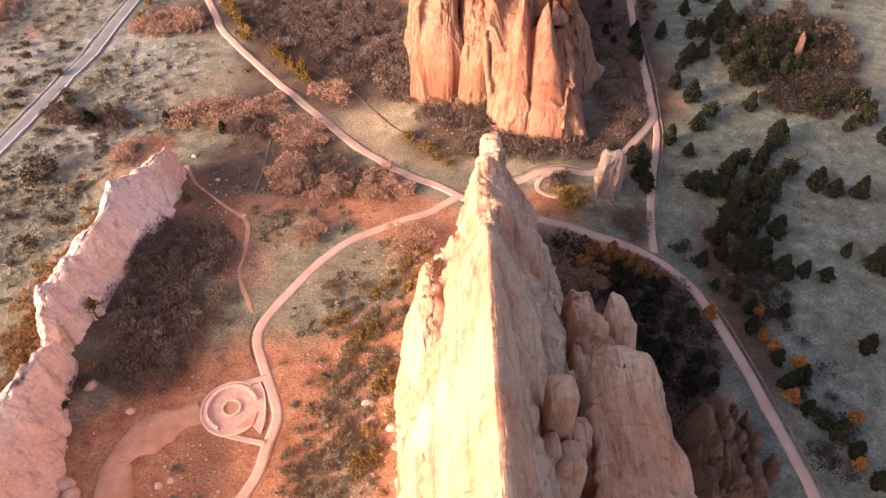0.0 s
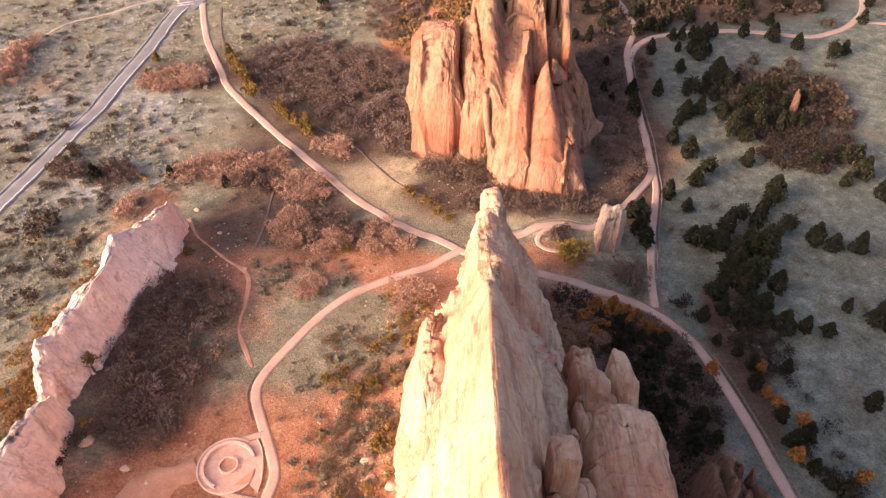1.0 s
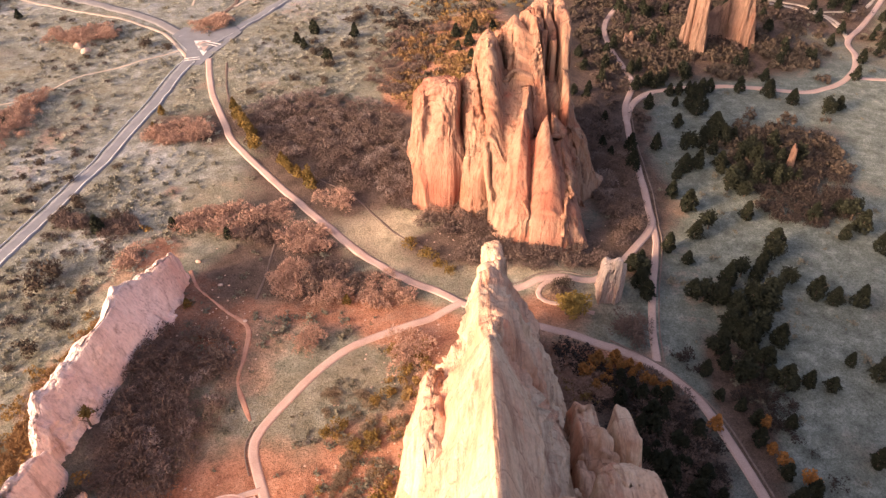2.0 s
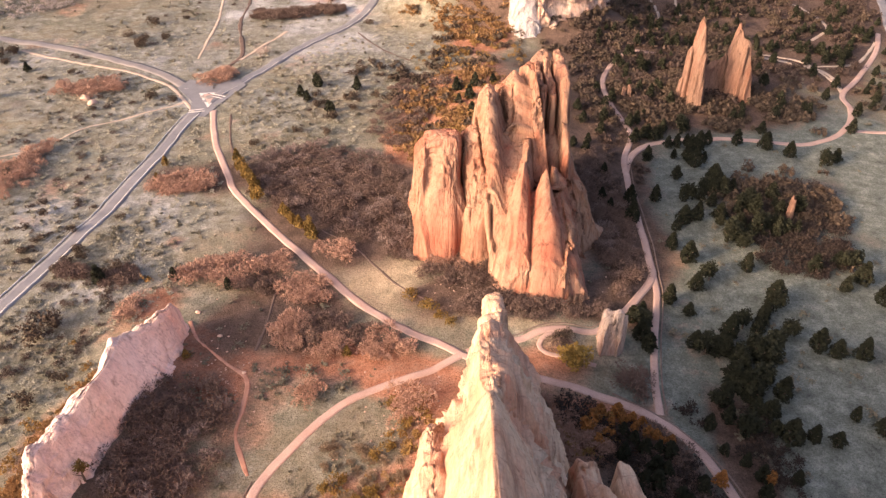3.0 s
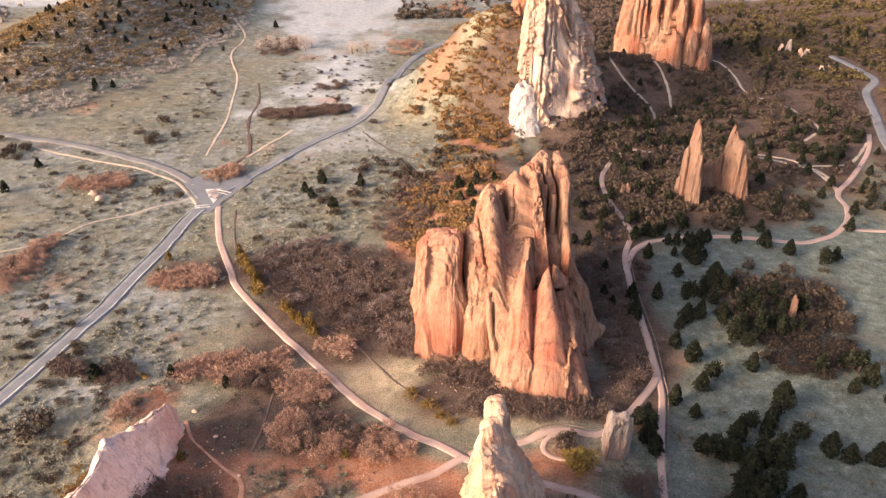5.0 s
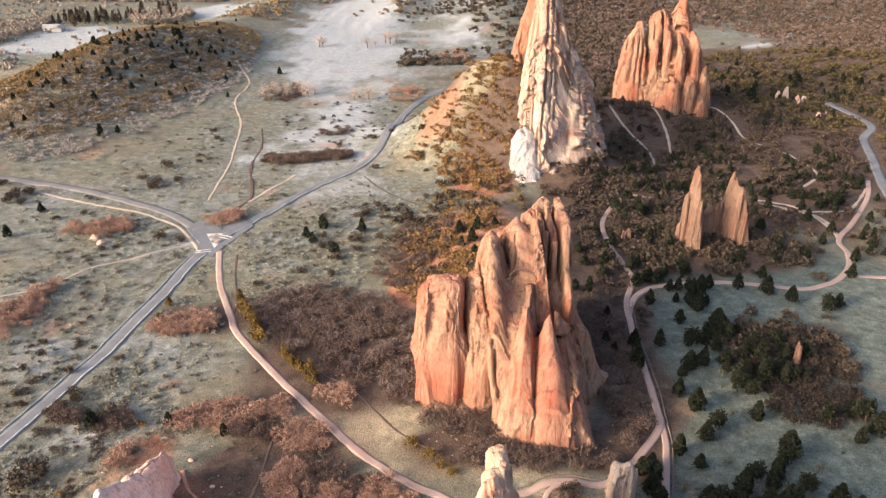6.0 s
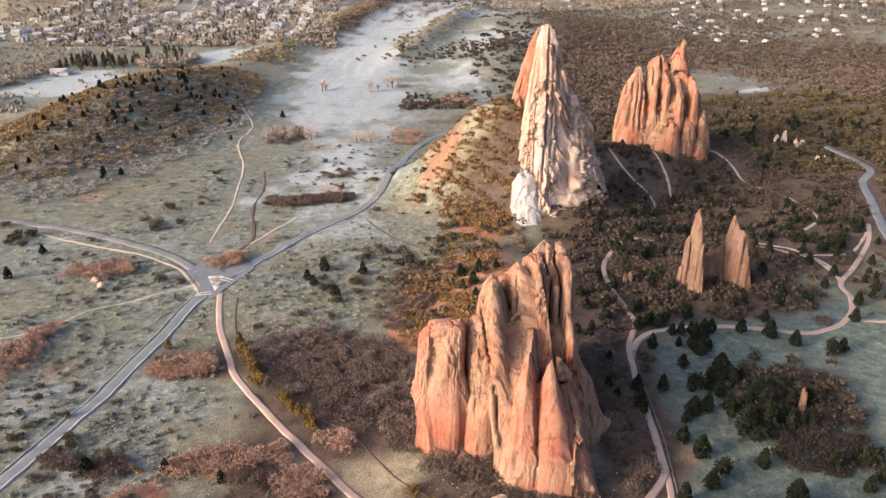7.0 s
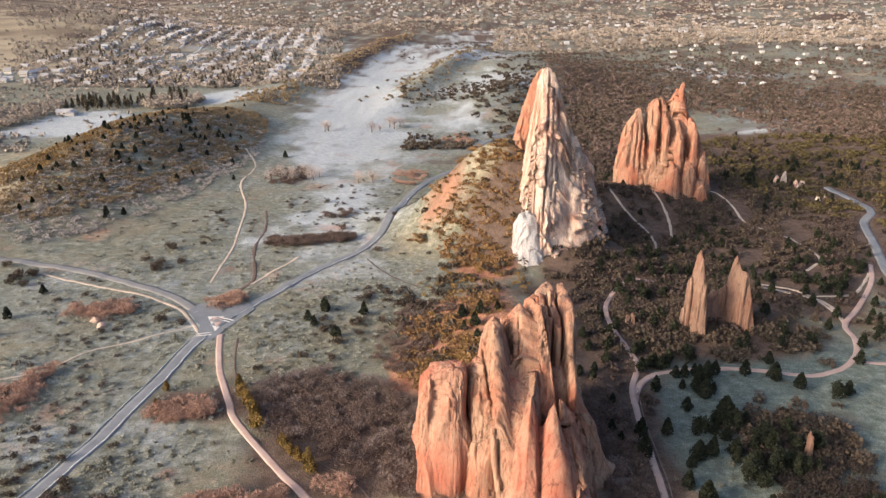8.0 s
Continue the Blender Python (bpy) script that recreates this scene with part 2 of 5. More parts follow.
ROOF = surface_material("frosted_shingle", (0.30, 0.285, 0.28), (0.54, 0.53, 0.53), 0.012, 0.85)
GLASS = surface_material("dark_window_glass", (0.03, 0.035, 0.04), (0.05, 0.055, 0.06), 0.5, 0.15)


# ---- building helpers ----
def mesh_object(name, verts, faces, mat, parent=None, label="", smooth=False):
    me = bpy.data.meshes.new(name)
    verts, faces = np.asarray(verts, np.float32), [tuple(f) for f in faces] if not isinstance(faces, np.ndarray) else faces
    if isinstance(faces, np.ndarray):
        k = faces.shape[1]
        me.vertices.add(len(verts))
        me.vertices.foreach_set("co", verts.ravel())
        me.loops.add(faces.size)
        me.loops.foreach_set("vertex_index", faces.astype(np.int32).ravel())
        me.polygons.add(len(faces))
        me.polygons.foreach_set("loop_start", np.arange(len(faces), dtype=np.int32) * k)
        me.update(calc_edges=True)
    else:
        me.from_pydata(verts.tolist(), [], faces)
    me.materials.append(mat)
    if smooth:
        me.shade_smooth()
    ob = new(name, me)
    if parent is not None:
        ob.parent = parent
    if label:
        ob["label"] = label
    return ob


def part(name, bm, mat, parent, label=""):
    me = bpy.data.meshes.new(name)
    bm.to_mesh(me)
    bm.free()
    me.materials.append(mat)
    ob = new(name, me)
    ob.parent = parent
    if label:
        ob["label"] = label
    return ob


# ---- the ground ----
MOUNDS = [  # x, y, half-widths, turn, height
    (8, 72, 15, 42, 0, 9), (20, 208, 24, 40, 0, 8), (24, 285, 28, 45, 0, 9), (30, 398, 26, 48, 58, 56),
    (-74, 105, 12, 38, 0, 5), (113, 296, 20, 14, 0, 4), (150, 492, 60, 40, 0, 12), (96, 452, 30, 20, 0, 15),
    (-250, 600, 58, 165, -8, 30), (400, 620, 130, 150, 0, 22), (-165, 1530, 36, 640, -5.4, 15), (-20, 2500, 200, 120, 0, 26),
    (5, 1250, 24, 330, -10, 15), (70, 900, 40, 120, -12, 12),
    (120, 1180, 130, 260, 0, 22), (-1000, 1900, 330, 420, 0, 60), (-1500, 2500, 500, 500, 0, 90),
    (700, 1700, 300, 400, 0, 20),
]


def terrain(x, y):
    x, y = np.asarray(x, float), np.asarray(y, float)
    z = np.zeros(np.broadcast(x, y).shape)
    for cx, cy, rx, ry, turn, h in MOUNDS:
        c, s = np.cos(radians(turn)), np.sin(radians(turn))
        u, v = (c * (x - cx) + s * (y - cy)) / rx, (c * (y - cy) - s * (x - cx)) / ry
        z += h * np.exp(-(u * u + v * v))
    far = np.clip((y - 2400) / 2300, 0, 1)
    z += 118 * far * far * (3 - 2 * far)
    z += 0.35 * np.sin(x / 17 + 1.3 * np.sin(y / 23)) * np.sin(y / 19) + 0.15 * np.sin(x / 5.1 + y / 7.3) * np.sin(y / 6.2 - x / 9.1)
    return z


def blob(x, y, cx, cy, rx, ry, strength=1.0):
    return strength * np.exp(-(((x - cx) / rx) ** 2 + ((y - cy) / ry) ** 2))


RED_SOIL = [(4, 76, 18, 34), (-42, 75, 18, 20), (-60, 60, 12, 18), (-5, 128, 14, 8), (8, 268, 22, 40, 1.2), (6, 404, 34, 30, 0.3), (20, 350, 16, 18), (150, 490, 45, 30), (98, 450, 26, 14),
            (-86, 90, 8, 34, 0.7), (-45, 118, 14, 12, 0.35), (20, 175, 20, 16), (32, 112, 16, 10), (112, 282, 13, 11, 1.3), (-60, 128, 8, 14, 0.5), (-30, 137, 22, 8, 0.7), (-78, 156, 6, 10, 0.7), (-60, 141, 6, 9, 0.8), (-56, 128, 5, 12, 0.8), (-82, 186, 4, 6, 0.4), (46, 84, 9, 24, 0.7), (32, 134, 12, 7, 0.45), (-16, 240, 8, 24)]
FROST = [  # x, y, half-widths, strength
    (-68, 430, 46, 90, 0.75), (-85, 640, 70, 160, 1.05), (-105, 860, 62, 190, 1.1), (-118, 1150, 48, 260, 1.1), (-80, 1480, 50, 220, 1.1), (-20, 1720, 60, 130, 1.1), (85, 2020, 85, 260, 1.5), (20, 760, 40, 120, 0.7), (60, 1000, 90, 160, 0.75), (40, 1400, 110, 220, 0.7),
    (-378, 735, 58, 66, 1.6), (-395, 800, 40, 40, 1.2), (-280, 935, 62, 70, 1.4), (278, 690, 40, 26, 1.0), (396, 878, 60, 40, 1.1), (520, 990, 80, 40, 1.1), (118, 991, 40, 60, 0.8), (480, 1183, 60, 50, 0.9), (400, 1250, 60, 90, 0.9), (-115, 200, 60, 60, 0.5), (-150, 320, 70, 90, 0.55),
    (-30, 330, 40, 40, 0.5), (330, 760, 60, 60, 0.8), (185, 420, 26, 50, 0.7), (215, 400, 24, 40, 0.6), (205, 460, 40, 20, 0.6), (150, 440, 16, 30, 0.6), (-92, 160, 16, 12, 0.6), (480, 900, 90, 40, 0.9), (300, 1000, 60, 60, 0.5), (-400, 1300, 260, 260, 0.5), (-450, 1800, 240, 200, 0.6)]
LITTER = [(-34, 212, 36, 28, 1.1), (-28, 188, 22, 12, 0.7), (55, 195, 14, 45), (-64, 103, 11, 26), (-42, 150, 22, 14), (42, 92, 14, 26), (110, 345, 60, 40, 0.9), (160, 410, 100, 60, 0.5), (90, 400, 40, 40), (90, 450, 60, 50), (150, 345, 70, 45, 0.9), (75, 300, 30, 50, 0.8), (56, 238, 6, 45), (26, 370, 20, 14), (210, 470, 90, 70, 0.6), (150, 600, 110, 50),
          (-85, 225, 20, 9), (112, 205, 22, 16), (20, 158, 30, 10), (210, 1000, 70, 200), (250, 430, 60, 50), (260, 560, 140, 120), (-165, 1500, 34, 560, 0.6), (66, 100, 5, 25), (110, 280, 45, 20)]


# Eastern meadow blobs, where shade is mixed into the grass colour.
SHADED_MEADOW = [(105, 150, 55, 55), (110, 205, 60, 55), (85, 110, 32, 40), (150, 240, 50, 30), (70, 70, 20, 40), (140, 100, 60, 60)]


STRAW = [(-950, 1650, 330, 420), (-760, 1330, 170, 150), (-570, 760, 60, 130), (-1400, 2600, 700, 700), (-330, 470, 60, 60), (-24, 168, 20, 16, 0.4), (12, 150, 22, 7, 0.4), (34, 136, 16, 9, 0.4), (2, 410, 30, 34, 0.5)]


def grown(start, near, first, far, ratio):
    out = [start]
    step = first
    while out[-1] < far:
        out.append(out[-1] + (step if out[-1] < near else step))
        if out[-1] >= near:
            step *= ratio
    return out


def build_ground():
    right = grown(0.0, 200.0, 1.6, 4800.0, 1.09)
    xs = np.array([-v for v in right[:0:-1]] + right)
    ys = np.array([-900, -500, -260, -120, -60, -25] + grown(0.0, 420.0, 1.6, 4900.0, 1.035))
    X, Y = np.meshgrid(xs, ys)
    Z = terrain(X, Y) + 0.25 * fbm(X / 6, Y / 6, 0 * X, 5, 3)
    far = np.clip((Y - 500) / 1500, 0, 1)
    Z += far * 7 * fbm(X / 160, Y / 160, 0 * X, 9, 4)
    nx, ny = len(xs), len(ys)
    idx = np.arange(nx * ny).reshape(ny, nx)
    faces = np.stack([idx[:-1, :-1], idx[:-1, 1:], idx[1:, 1:], idx[1:, :-1]], -1).reshape(-1, 4)
    ob = mesh_object("ground", np.stack([X, Y, Z], -1).reshape(-1, 3), faces, GROUND, smooth=True)
    x, y = X.ravel(), Y.ravel()
    masks = []
    for blobs, seed in ((RED_SOIL, 3), (FROST, 4), (LITTER, 6), (SHADED_MEADOW, 8)):
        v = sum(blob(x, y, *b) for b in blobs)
        # Past 1 km the frost mask also rises, paling the ground as haze would.
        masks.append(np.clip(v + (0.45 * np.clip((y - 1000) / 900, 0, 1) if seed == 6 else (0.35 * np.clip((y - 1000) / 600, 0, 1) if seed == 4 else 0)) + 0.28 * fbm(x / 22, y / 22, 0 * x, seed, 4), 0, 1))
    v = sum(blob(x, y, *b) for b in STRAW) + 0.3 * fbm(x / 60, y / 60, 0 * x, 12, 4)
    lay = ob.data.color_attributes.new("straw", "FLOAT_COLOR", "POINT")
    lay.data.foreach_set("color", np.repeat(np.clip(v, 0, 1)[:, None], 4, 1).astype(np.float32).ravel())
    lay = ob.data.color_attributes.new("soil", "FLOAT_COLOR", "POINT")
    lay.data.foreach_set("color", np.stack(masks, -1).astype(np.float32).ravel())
    return tagged(ob, "frosted dry meadow with red soil and brush litter", "ground", kind="structure")


build_ground()


def spline(points, step=1.5):
    """A smooth line through the points (Catmull-Rom), with even steps."""
    p = np.array(points, float)
    p = np.vstack([2 * p[0] - p[1], p, 2 * p[-1] - p[-2]])
    out = []
    for a, b, c, d in zip(p, p[1:], p[2:], p[3:]):
        n = max(2, int(np.linalg.norm(c - b) / step))
        t = np.linspace(0, 1, n, endpoint=False)[:, None]
        out.append(0.5 * (2 * b + (c - a) * t + (2 * a - 5 * b + 4 * c - d) * t**2 + (3 * b - a - 3 * c + d) * t**3))
    out.append(p[-2:-1])
    return np.vstack(out)


LANES = []  # centre lines and half-widths, kept free of plants


def ribbon(name, points, width, mat, rise=0.06, label="", category="path", ragged=0.0, step=1.5, keep=True, parent=None, shift=0.0):
    line = spline(points, step)
    way = np.gradient(line, axis=0)
    way /= np.linalg.norm(way, axis=1, keepdims=True) + 1e-9
    side = np.stack([way[:, 1], -way[:, 0]], -1)
    line = line + side * shift
    across = np.linspace(-1, 1, 7)
    half = width / 2 * (1 + ragged * fbm(line[:, 0] / 5, line[:, 1] / 5, 0 * line[:, 0], 3, 3))
    P = line[:, None] + side[:, None] * (half[:, None] * across)[..., None]
    base = (terrain(P[..., 0], P[..., 1]) + 0.25 * fbm(P[..., 0] / 6, P[..., 1] / 6, 0 * P[..., 0], 5, 3)).max(1, keepdims=True) * np.ones(7)
    far = np.clip((P[..., 1] - 500) / 1500, 0, 1)
    base = base + far * 7 * fbm(P[..., 0] / 160, P[..., 1] / 160, 0 * P[..., 0], 9, 4)
    Z = base + rise + np.array([-0.9, 0, 0.02, 0.03, 0.02, 0, -0.9])
    P[:, 0], P[:, 6] = P[:, 1] * 1.0 + (P[:, 0] - P[:, 1]) * 0.4, P[:, 5] + (P[:, 6] - P[:, 5]) * 0.4
    n = len(line)
    idx = np.arange(n * 7).reshape(n, 7)
    faces = np.stack([idx[:-1, :-1], idx[:-1, 1:], idx[1:, 1:], idx[1:, :-1]], -1).reshape(-1, 4)
    ob = mesh_object(name, np.concatenate([P, Z[..., None]], -1).reshape(-1, 3), faces, mat, parent, label)
    if keep:
        LANES.append((line[::2], width / 2))
    if parent is None:
        tagged(ob, label, category, kind="structure")
    return ob


WALKWAY = "pale pink concrete footpath winding between the rocks"
ribbon("path", [(-93, 278), (-92, 273), (-85, 249), (-75, 226), (-70, 215), (-53, 192), (-36, 172), (-25, 159), (-12, 147), (-3, 141), (5, 135)], 3.6, PATH_PINK, 0.07, WALKWAY)
ribbon("path", [(5, 135.5), (-3, 130), (-11, 127), (-21, 122), (-28, 115), (-35, 105), (-39, 98), (-40, 93), (-38, 87), (-35, 80), (-33, 74), (-34, 68), (-35, 62), (-38, 56), (-44, 45), (-46, 30)], 3.2, PATH_PINK, 0.08, WALKWAY)
ribbon("path", [(4, 135.5), (12, 131), (23, 127), (30, 125), (39, 121), (49, 115), (55, 108), (59, 98), (62, 86), (64, 74), (66, 63), (67, 56), (68, 40), (66, 20)], 3.3, PATH_PINK, 0.09, WALKWAY)
ribbon("path", [(6, 136), (13, 139), (20, 141), (26, 144), (32, 145), (40, 144), (47, 150), (53, 157), (60, 167), (61, 175), (62, 192), (63, 210), (64, 221), (66, 236), (72, 252), (72, 260), (70, 275), (69, 290), (71, 307), (78, 323), (87, 335), (93, 337), (104, 335)], 3.2, PATH_PINK, 0.10, WALKWAY)
ribbon("path", [(50, 116), (51, 125), (54, 139), (58, 153), (60, 161), (60.5, 168)], 2.8, PATH_PINK, 0.11, WALKWAY)
ribbon("path", [(64, 225), (68, 236), (74, 244), (84, 249), (95, 251), (110, 251), (128, 247), (135, 246), (148, 251), (159, 262), (166, 276), (169, 290), (184, 308), (206, 338), (218, 361)], 3.4, PATH_PINK, 0.12, WALKWAY)
ribbon("path", [(157, 256), (167, 255), (190, 256), (230, 262)], 3.0, PATH_PINK, 0.13, WALKWAY)
ribbon("path", [(169, 290), (172, 308), (168, 317), (161, 323), (150, 330)], 2.6, SANDY, 0.07, "sandy side trail through the junipers", ragged=0.2)
ribbon("path", [(33, 144.5), (27, 142.5), (24.5, 139), (26, 136), (31, 134.5), (38, 132)], 2.0, PATH_PINK, 0.06, "narrow pink path looping round an oak")
road = ribbon("road", [(-130, 110), (-127, 135), (-120, 160), (-117, 172), (-114, 186), (-110, 202), (-107, 222), (-104, 242), (-102, 265), (-98, 284), (-90, 302), (-78, 326), (-66, 350), (-46, 381), (-34, 417), (-27, 482), (-13, 532), (13, 577), (21, 615), (30, 660), (46, 689), (70, 720)], 7.4, ASPHALT, 0.10, "weathered grey asphalt park road with painted edge line", "road")
ribbon("road", [(-96, 289), (-107, 298), (-114, 305), (-128, 318), (-155, 333), (-185, 349), (-211, 356), (-231, 360), (-300, 366)], 7.0, ASPHALT_PALE, 0.14, "grey asphalt side road joining at the junction", "road")
ribbon("road", [(214, 325), (222, 353), (238, 395), (251, 430), (265, 448), (267, 467), (262, 500)], 7.0, ASPHALT, 0.10, "grey asphalt road curving round the garden", "road")
ribbon("path", [(-201, 344), (-165, 327), (-139, 317), (-119, 303), (-107, 287), (-100.5, 276)], 2.2, SANDY, 0.09, "pale sandy footway beside the road", ragged=0.15)
ribbon("path", [(-172, 234), (-162, 240), (-150, 248), (-138, 264), (-124, 274), (-106, 287)], 1.3, SANDY, 0.05, "faint trodden trail across the meadow", ragged=0.3)
ribbon("path", [(-126, 443), (-121, 410), (-117, 383), (-114, 334)], 1.8, SANDY, 0.05, "faint trodden trail across the meadow", ragged=0.3)
for pts in ([(134, 474), (134, 434), (128, 402), (127, 386)], [(100, 452), (103, 444), (115, 421), (116, 396), (112, 376)], [(165, 470), (174, 472), (180, 456), (180, 428), (194, 405), (197, 372), (181, 352)], [(150, 334), (162, 329), (168, 319), (171, 298)], [(168, 319), (180, 320), (192, 325), (211, 349)], [(-78, 368), (-89, 345), (-94, 332)]):
    ribbon("path", pts, 2.2, SANDY, 0.08, "pale narrow trail through dense brown brush", ragged=0.3)
ribbon("path", [(-170, 620), (-150, 570), (-148, 520), (-132, 470), (-126, 443)], 2.2, SANDY, 0.08, "pale trail along the foot of the hill", ragged=0.3)
ribbon("path", [(-67, 148), (-63, 141), (-55, 134), (-48, 128), (-47, 119), (-47, 111), (-44, 104), (-42, 100)], 1.2, DIRT, 0.03, "narrow red dirt trail through the brush", ragged=0.8)
for pts, w in (([(-47, 161), (-47, 154), (-47, 146), (-48, 138)], 1.0), ([(-42, 368), (-32, 349), (-21, 336), (-14, 329)], 1.1), ([(-115, 454), (-107, 418), (-105, 383), (-95, 342), (-97, 328), (-104, 315)], 2.4), ([(-85, 274), (-81, 255), (-77, 242)], 1.6), ([(-38, 192), (-28, 184), (-21, 175), (-13, 164), (-6, 158), (-1, 154)], 0.9)):
    ribbon("gully", pts, w, GULLY, 0.05, "dark eroded drainage gully in the meadow", "gully", ragged=0.5)


def strip(name, points, shift, width, mat, rise, parent, label=""):
    """A narrow raised band that follows a path or road, as a part of it."""
    return ribbon(name, points, width, mat, rise, label, keep=False, parent=parent, shift=shift)


PATHS = [ob for ob in scene.objects if ob.name.split(".")[0] == "path"]
KERB = surface_material("kerb_stone", (0.16, 0.12, 0.10), (0.26, 0.20, 0.17), 1.0, 0.9)
strip("kerb", [(50, 116), (51, 125), (54, 139), (58, 153), (60, 161), (60.5, 168)], 1.7, 0.5, KERB, 0.22, PATHS[4])
strip("kerb", [(60.5, 168), (62, 182), (62.4, 192), (63, 210), (64, 221), (66, 236)], 1.9, 0.5, KERB, 0.22, PATHS[3])
strip("kerb", [(39, 121), (49, 113.6), (55, 106), (59, 98), (62, 86), (64, 74), (66, 63), (67, 56), (68, 40)], -2.0, 0.5, KERB, 0.22, PATHS[2])
strip("kerb", [(-39, 98), (-40, 93), (-38, 87)], 1.8, 0.4, KERB, 0.2, PATHS[1])
strip("kerb", [(13, 139), (20, 141), (26, 144), (32, 145), (40, 144), (47, 150)], -1.8, 0.4, KERB, 0.2, PATHS[3])
ROAD_LINE = [(-127, 135), (-120, 160), (-117, 172), (-114, 186), (-110, 202), (-107, 222), (-104, 242), (-102, 265), (-99.5, 275)]
strip("edge_line", ROAD_LINE, 1.7, 0.5, PAINT, 0.4, road, "faded white bike-lane line")
strip("edge_line", ROAD_LINE, -3.4, 0.25, PAINT, 0.4, road, "faded white edge line")
strip("edge_line", [(-94, 294), (-90, 302), (-78, 326), (-66, 350), (-46, 381), (-34, 417), (-27, 482)], 1.2, 0.35, PAINT, 0.4, road, "faded white bike-lane line")
for a, b in (((-112.5, 300.5), (-107.5, 305.5)), ((-110.8, 298.8), (-105.8, 303.8)), ((-103, 277.5), (-96.5, 279.5)), ((-103, 275.5), (-96.5, 277.2)), ((-98, 291.5), (-92, 289)), ((-97.2, 293.2), (-91.2, 290.8))):
    strip("crossing_bar", [a, ((a[0] + b[0]) / 2, (a[1] + b[1]) / 2), b], 0, 0.5, PAINT, 0.26, road, "white crosswalk bar")


def prism(name, outline, z0, z1, mat, parent=None, label=""):
    bm = bmesh.new()
    low, high = [bm.verts.new((*p, z0)) for p in outline], [bm.verts.new((*p, z1)) for p in outline]
    bm.faces.new(high)
    for k in range(len(outline)):
        j = (k + 1) % len(outline)
        bm.faces.new((low[k], low[j], high[j], high[k]))
    bmesh.ops.recalc_face_normals(bm, faces=bm.faces[:])
    return part(name, bm, mat, parent, label)


def ring(cx, cy, r, n=40, a0=0.0, a1=360.0):
    return [(cx + r * math.cos(radians(a0 + (a1 - a0) * k / n)), cy + r * math.sin(radians(a0 + (a1 - a0) * k / n))) for k in range(n if a1 - a0 == 360 else n + 1)]


APRON = [(-114, 300), (-111, 309), (-101, 305), (-89, 309), (-85, 303), (-92, 283), (-95, 272), (-101.5, 272), (-104, 286)]
over = max(float(terrain(x, y)) + 0.25 * float(fbm(np.float64(x / 6), np.float64(y / 6), 0.0, 5, 3)) for x, y in APRON) + 0.16
apron = prism("road_apron", APRON, over - 1.5, over, ASPHALT, None, "")
tagged(apron, "flared grey asphalt of the road junction", "road", kind="structure")
prism("island_outline", [(-103.3, 294.6), (-93.9, 295.1), (-96.0, 280.2)], over - 0.3, over + 0.03, PAINT, apron, "white painted island outline")
island = prism("traffic_island", [(-101.2, 293.2), (-95.6, 293.5), (-96.4, 283.6)], over - 0.3, over + 0.18, PATH_PINK, None, "")
tagged(island, "small raised concrete island in the road junction", "traffic island", kind="structure")

# the round memorial plaza beside the path
PLAZA_AT = (-42.3, 75.8)
PLAZA_PAVING = surface_material("plaza_paving", (0.50, 0.32, 0.27), (0.62, 0.42, 0.36), 0.8, 0.85)
PLAZA_WALL = surface_material("plaza_wall_stone", (0.60, 0.42, 0.36), (0.74, 0.55, 0.48), 1.2, 0.85)
plaza = tagged(new("plaza"), "round pink paved plaza with low seat wall", "plaza")
drop = ring(*PLAZA_AT, 6.1, 34, 60, 320) + [(-35.6, 70.2), (-35.2, 73.0), (-36.4, 79.5), (-37.6, 81.6)]
prism("paving", drop, -0.5, 0.32, PLAZA_PAVING, plaza)


def wall_ring(name, r, thick, height_, a0, a1, n, mat, parent, z=0.32, label=""):
    bm = bmesh.new()
    rows = []
    for k in range(n + 1):
        a = radians(a0 + (a1 - a0) * k / n)
        c, s = math.cos(a), math.sin(a)
        rows.append([bm.verts.new((PLAZA_AT[0] + q * c, PLAZA_AT[1] + q * s, h)) for q, h in ((r - thick / 2, z - 0.1), (r - thick / 2, z + height_), (r + thick / 2, z + height_), (r + thick / 2, z - 0.1))])
    for p, q in zip(rows, rows[1:]):
        for k in range(3):
            bm.faces.new((p[k], p[k + 1], q[k + 1], q[k]))
    if a1 - a0 < 360:
        bm.faces.new(rows[0])
        bm.faces.new(rows[-1][::-1])
    bmesh.ops.recalc_face_normals(bm, faces=bm.faces[:])
    return part(name, bm, mat, parent, label)


wall_ring("seat_wall", 4.9, 0.55, 0.6, 20, 250, 40, PLAZA_WALL, plaza, label="low curved seat wall")
wall_ring("rim", 6.0, 0.3, 0.2, 60, 320, 44, PLAZA_WALL, plaza)
wall_ring("inner_ring", 1.75, 0.35, 0.45, 0, 360, 28, PLAZA_WALL, plaza)
prism("centre_stone", ring(*PLAZA_AT, 1.5, 22), 0.2, 0.45, DIRT, plaza, "reddish paved disc inside the ring")
prism("planter", [(-40.6, 71.4), (-37.4, 72.0), (-37.0, 75.0)], 0.2, 0.5, DIRT, plaza, "triangular planting bed")
strip("rim", [(-37.6, 81.6), (-36.4, 79.5), (-35.6, 76), (-35.4, 72)], 0, 0.35, PLAZA_WALL, 0.35, plaza)
LANES.append((np.array([PLAZA_AT]), 7.5))
ribbon("path", [(-41.5, 81.3), (-39, 82.2), (-36.5, 83)], 2.0, PATH_PINK, 0.1, "short pink spur from path to plaza")
ribbon("path", [(-44, 70.6), (-40, 69.4), (-34.6, 68)], 1.8, PATH_PINK, 0.1, "short pink spur from path to plaza")
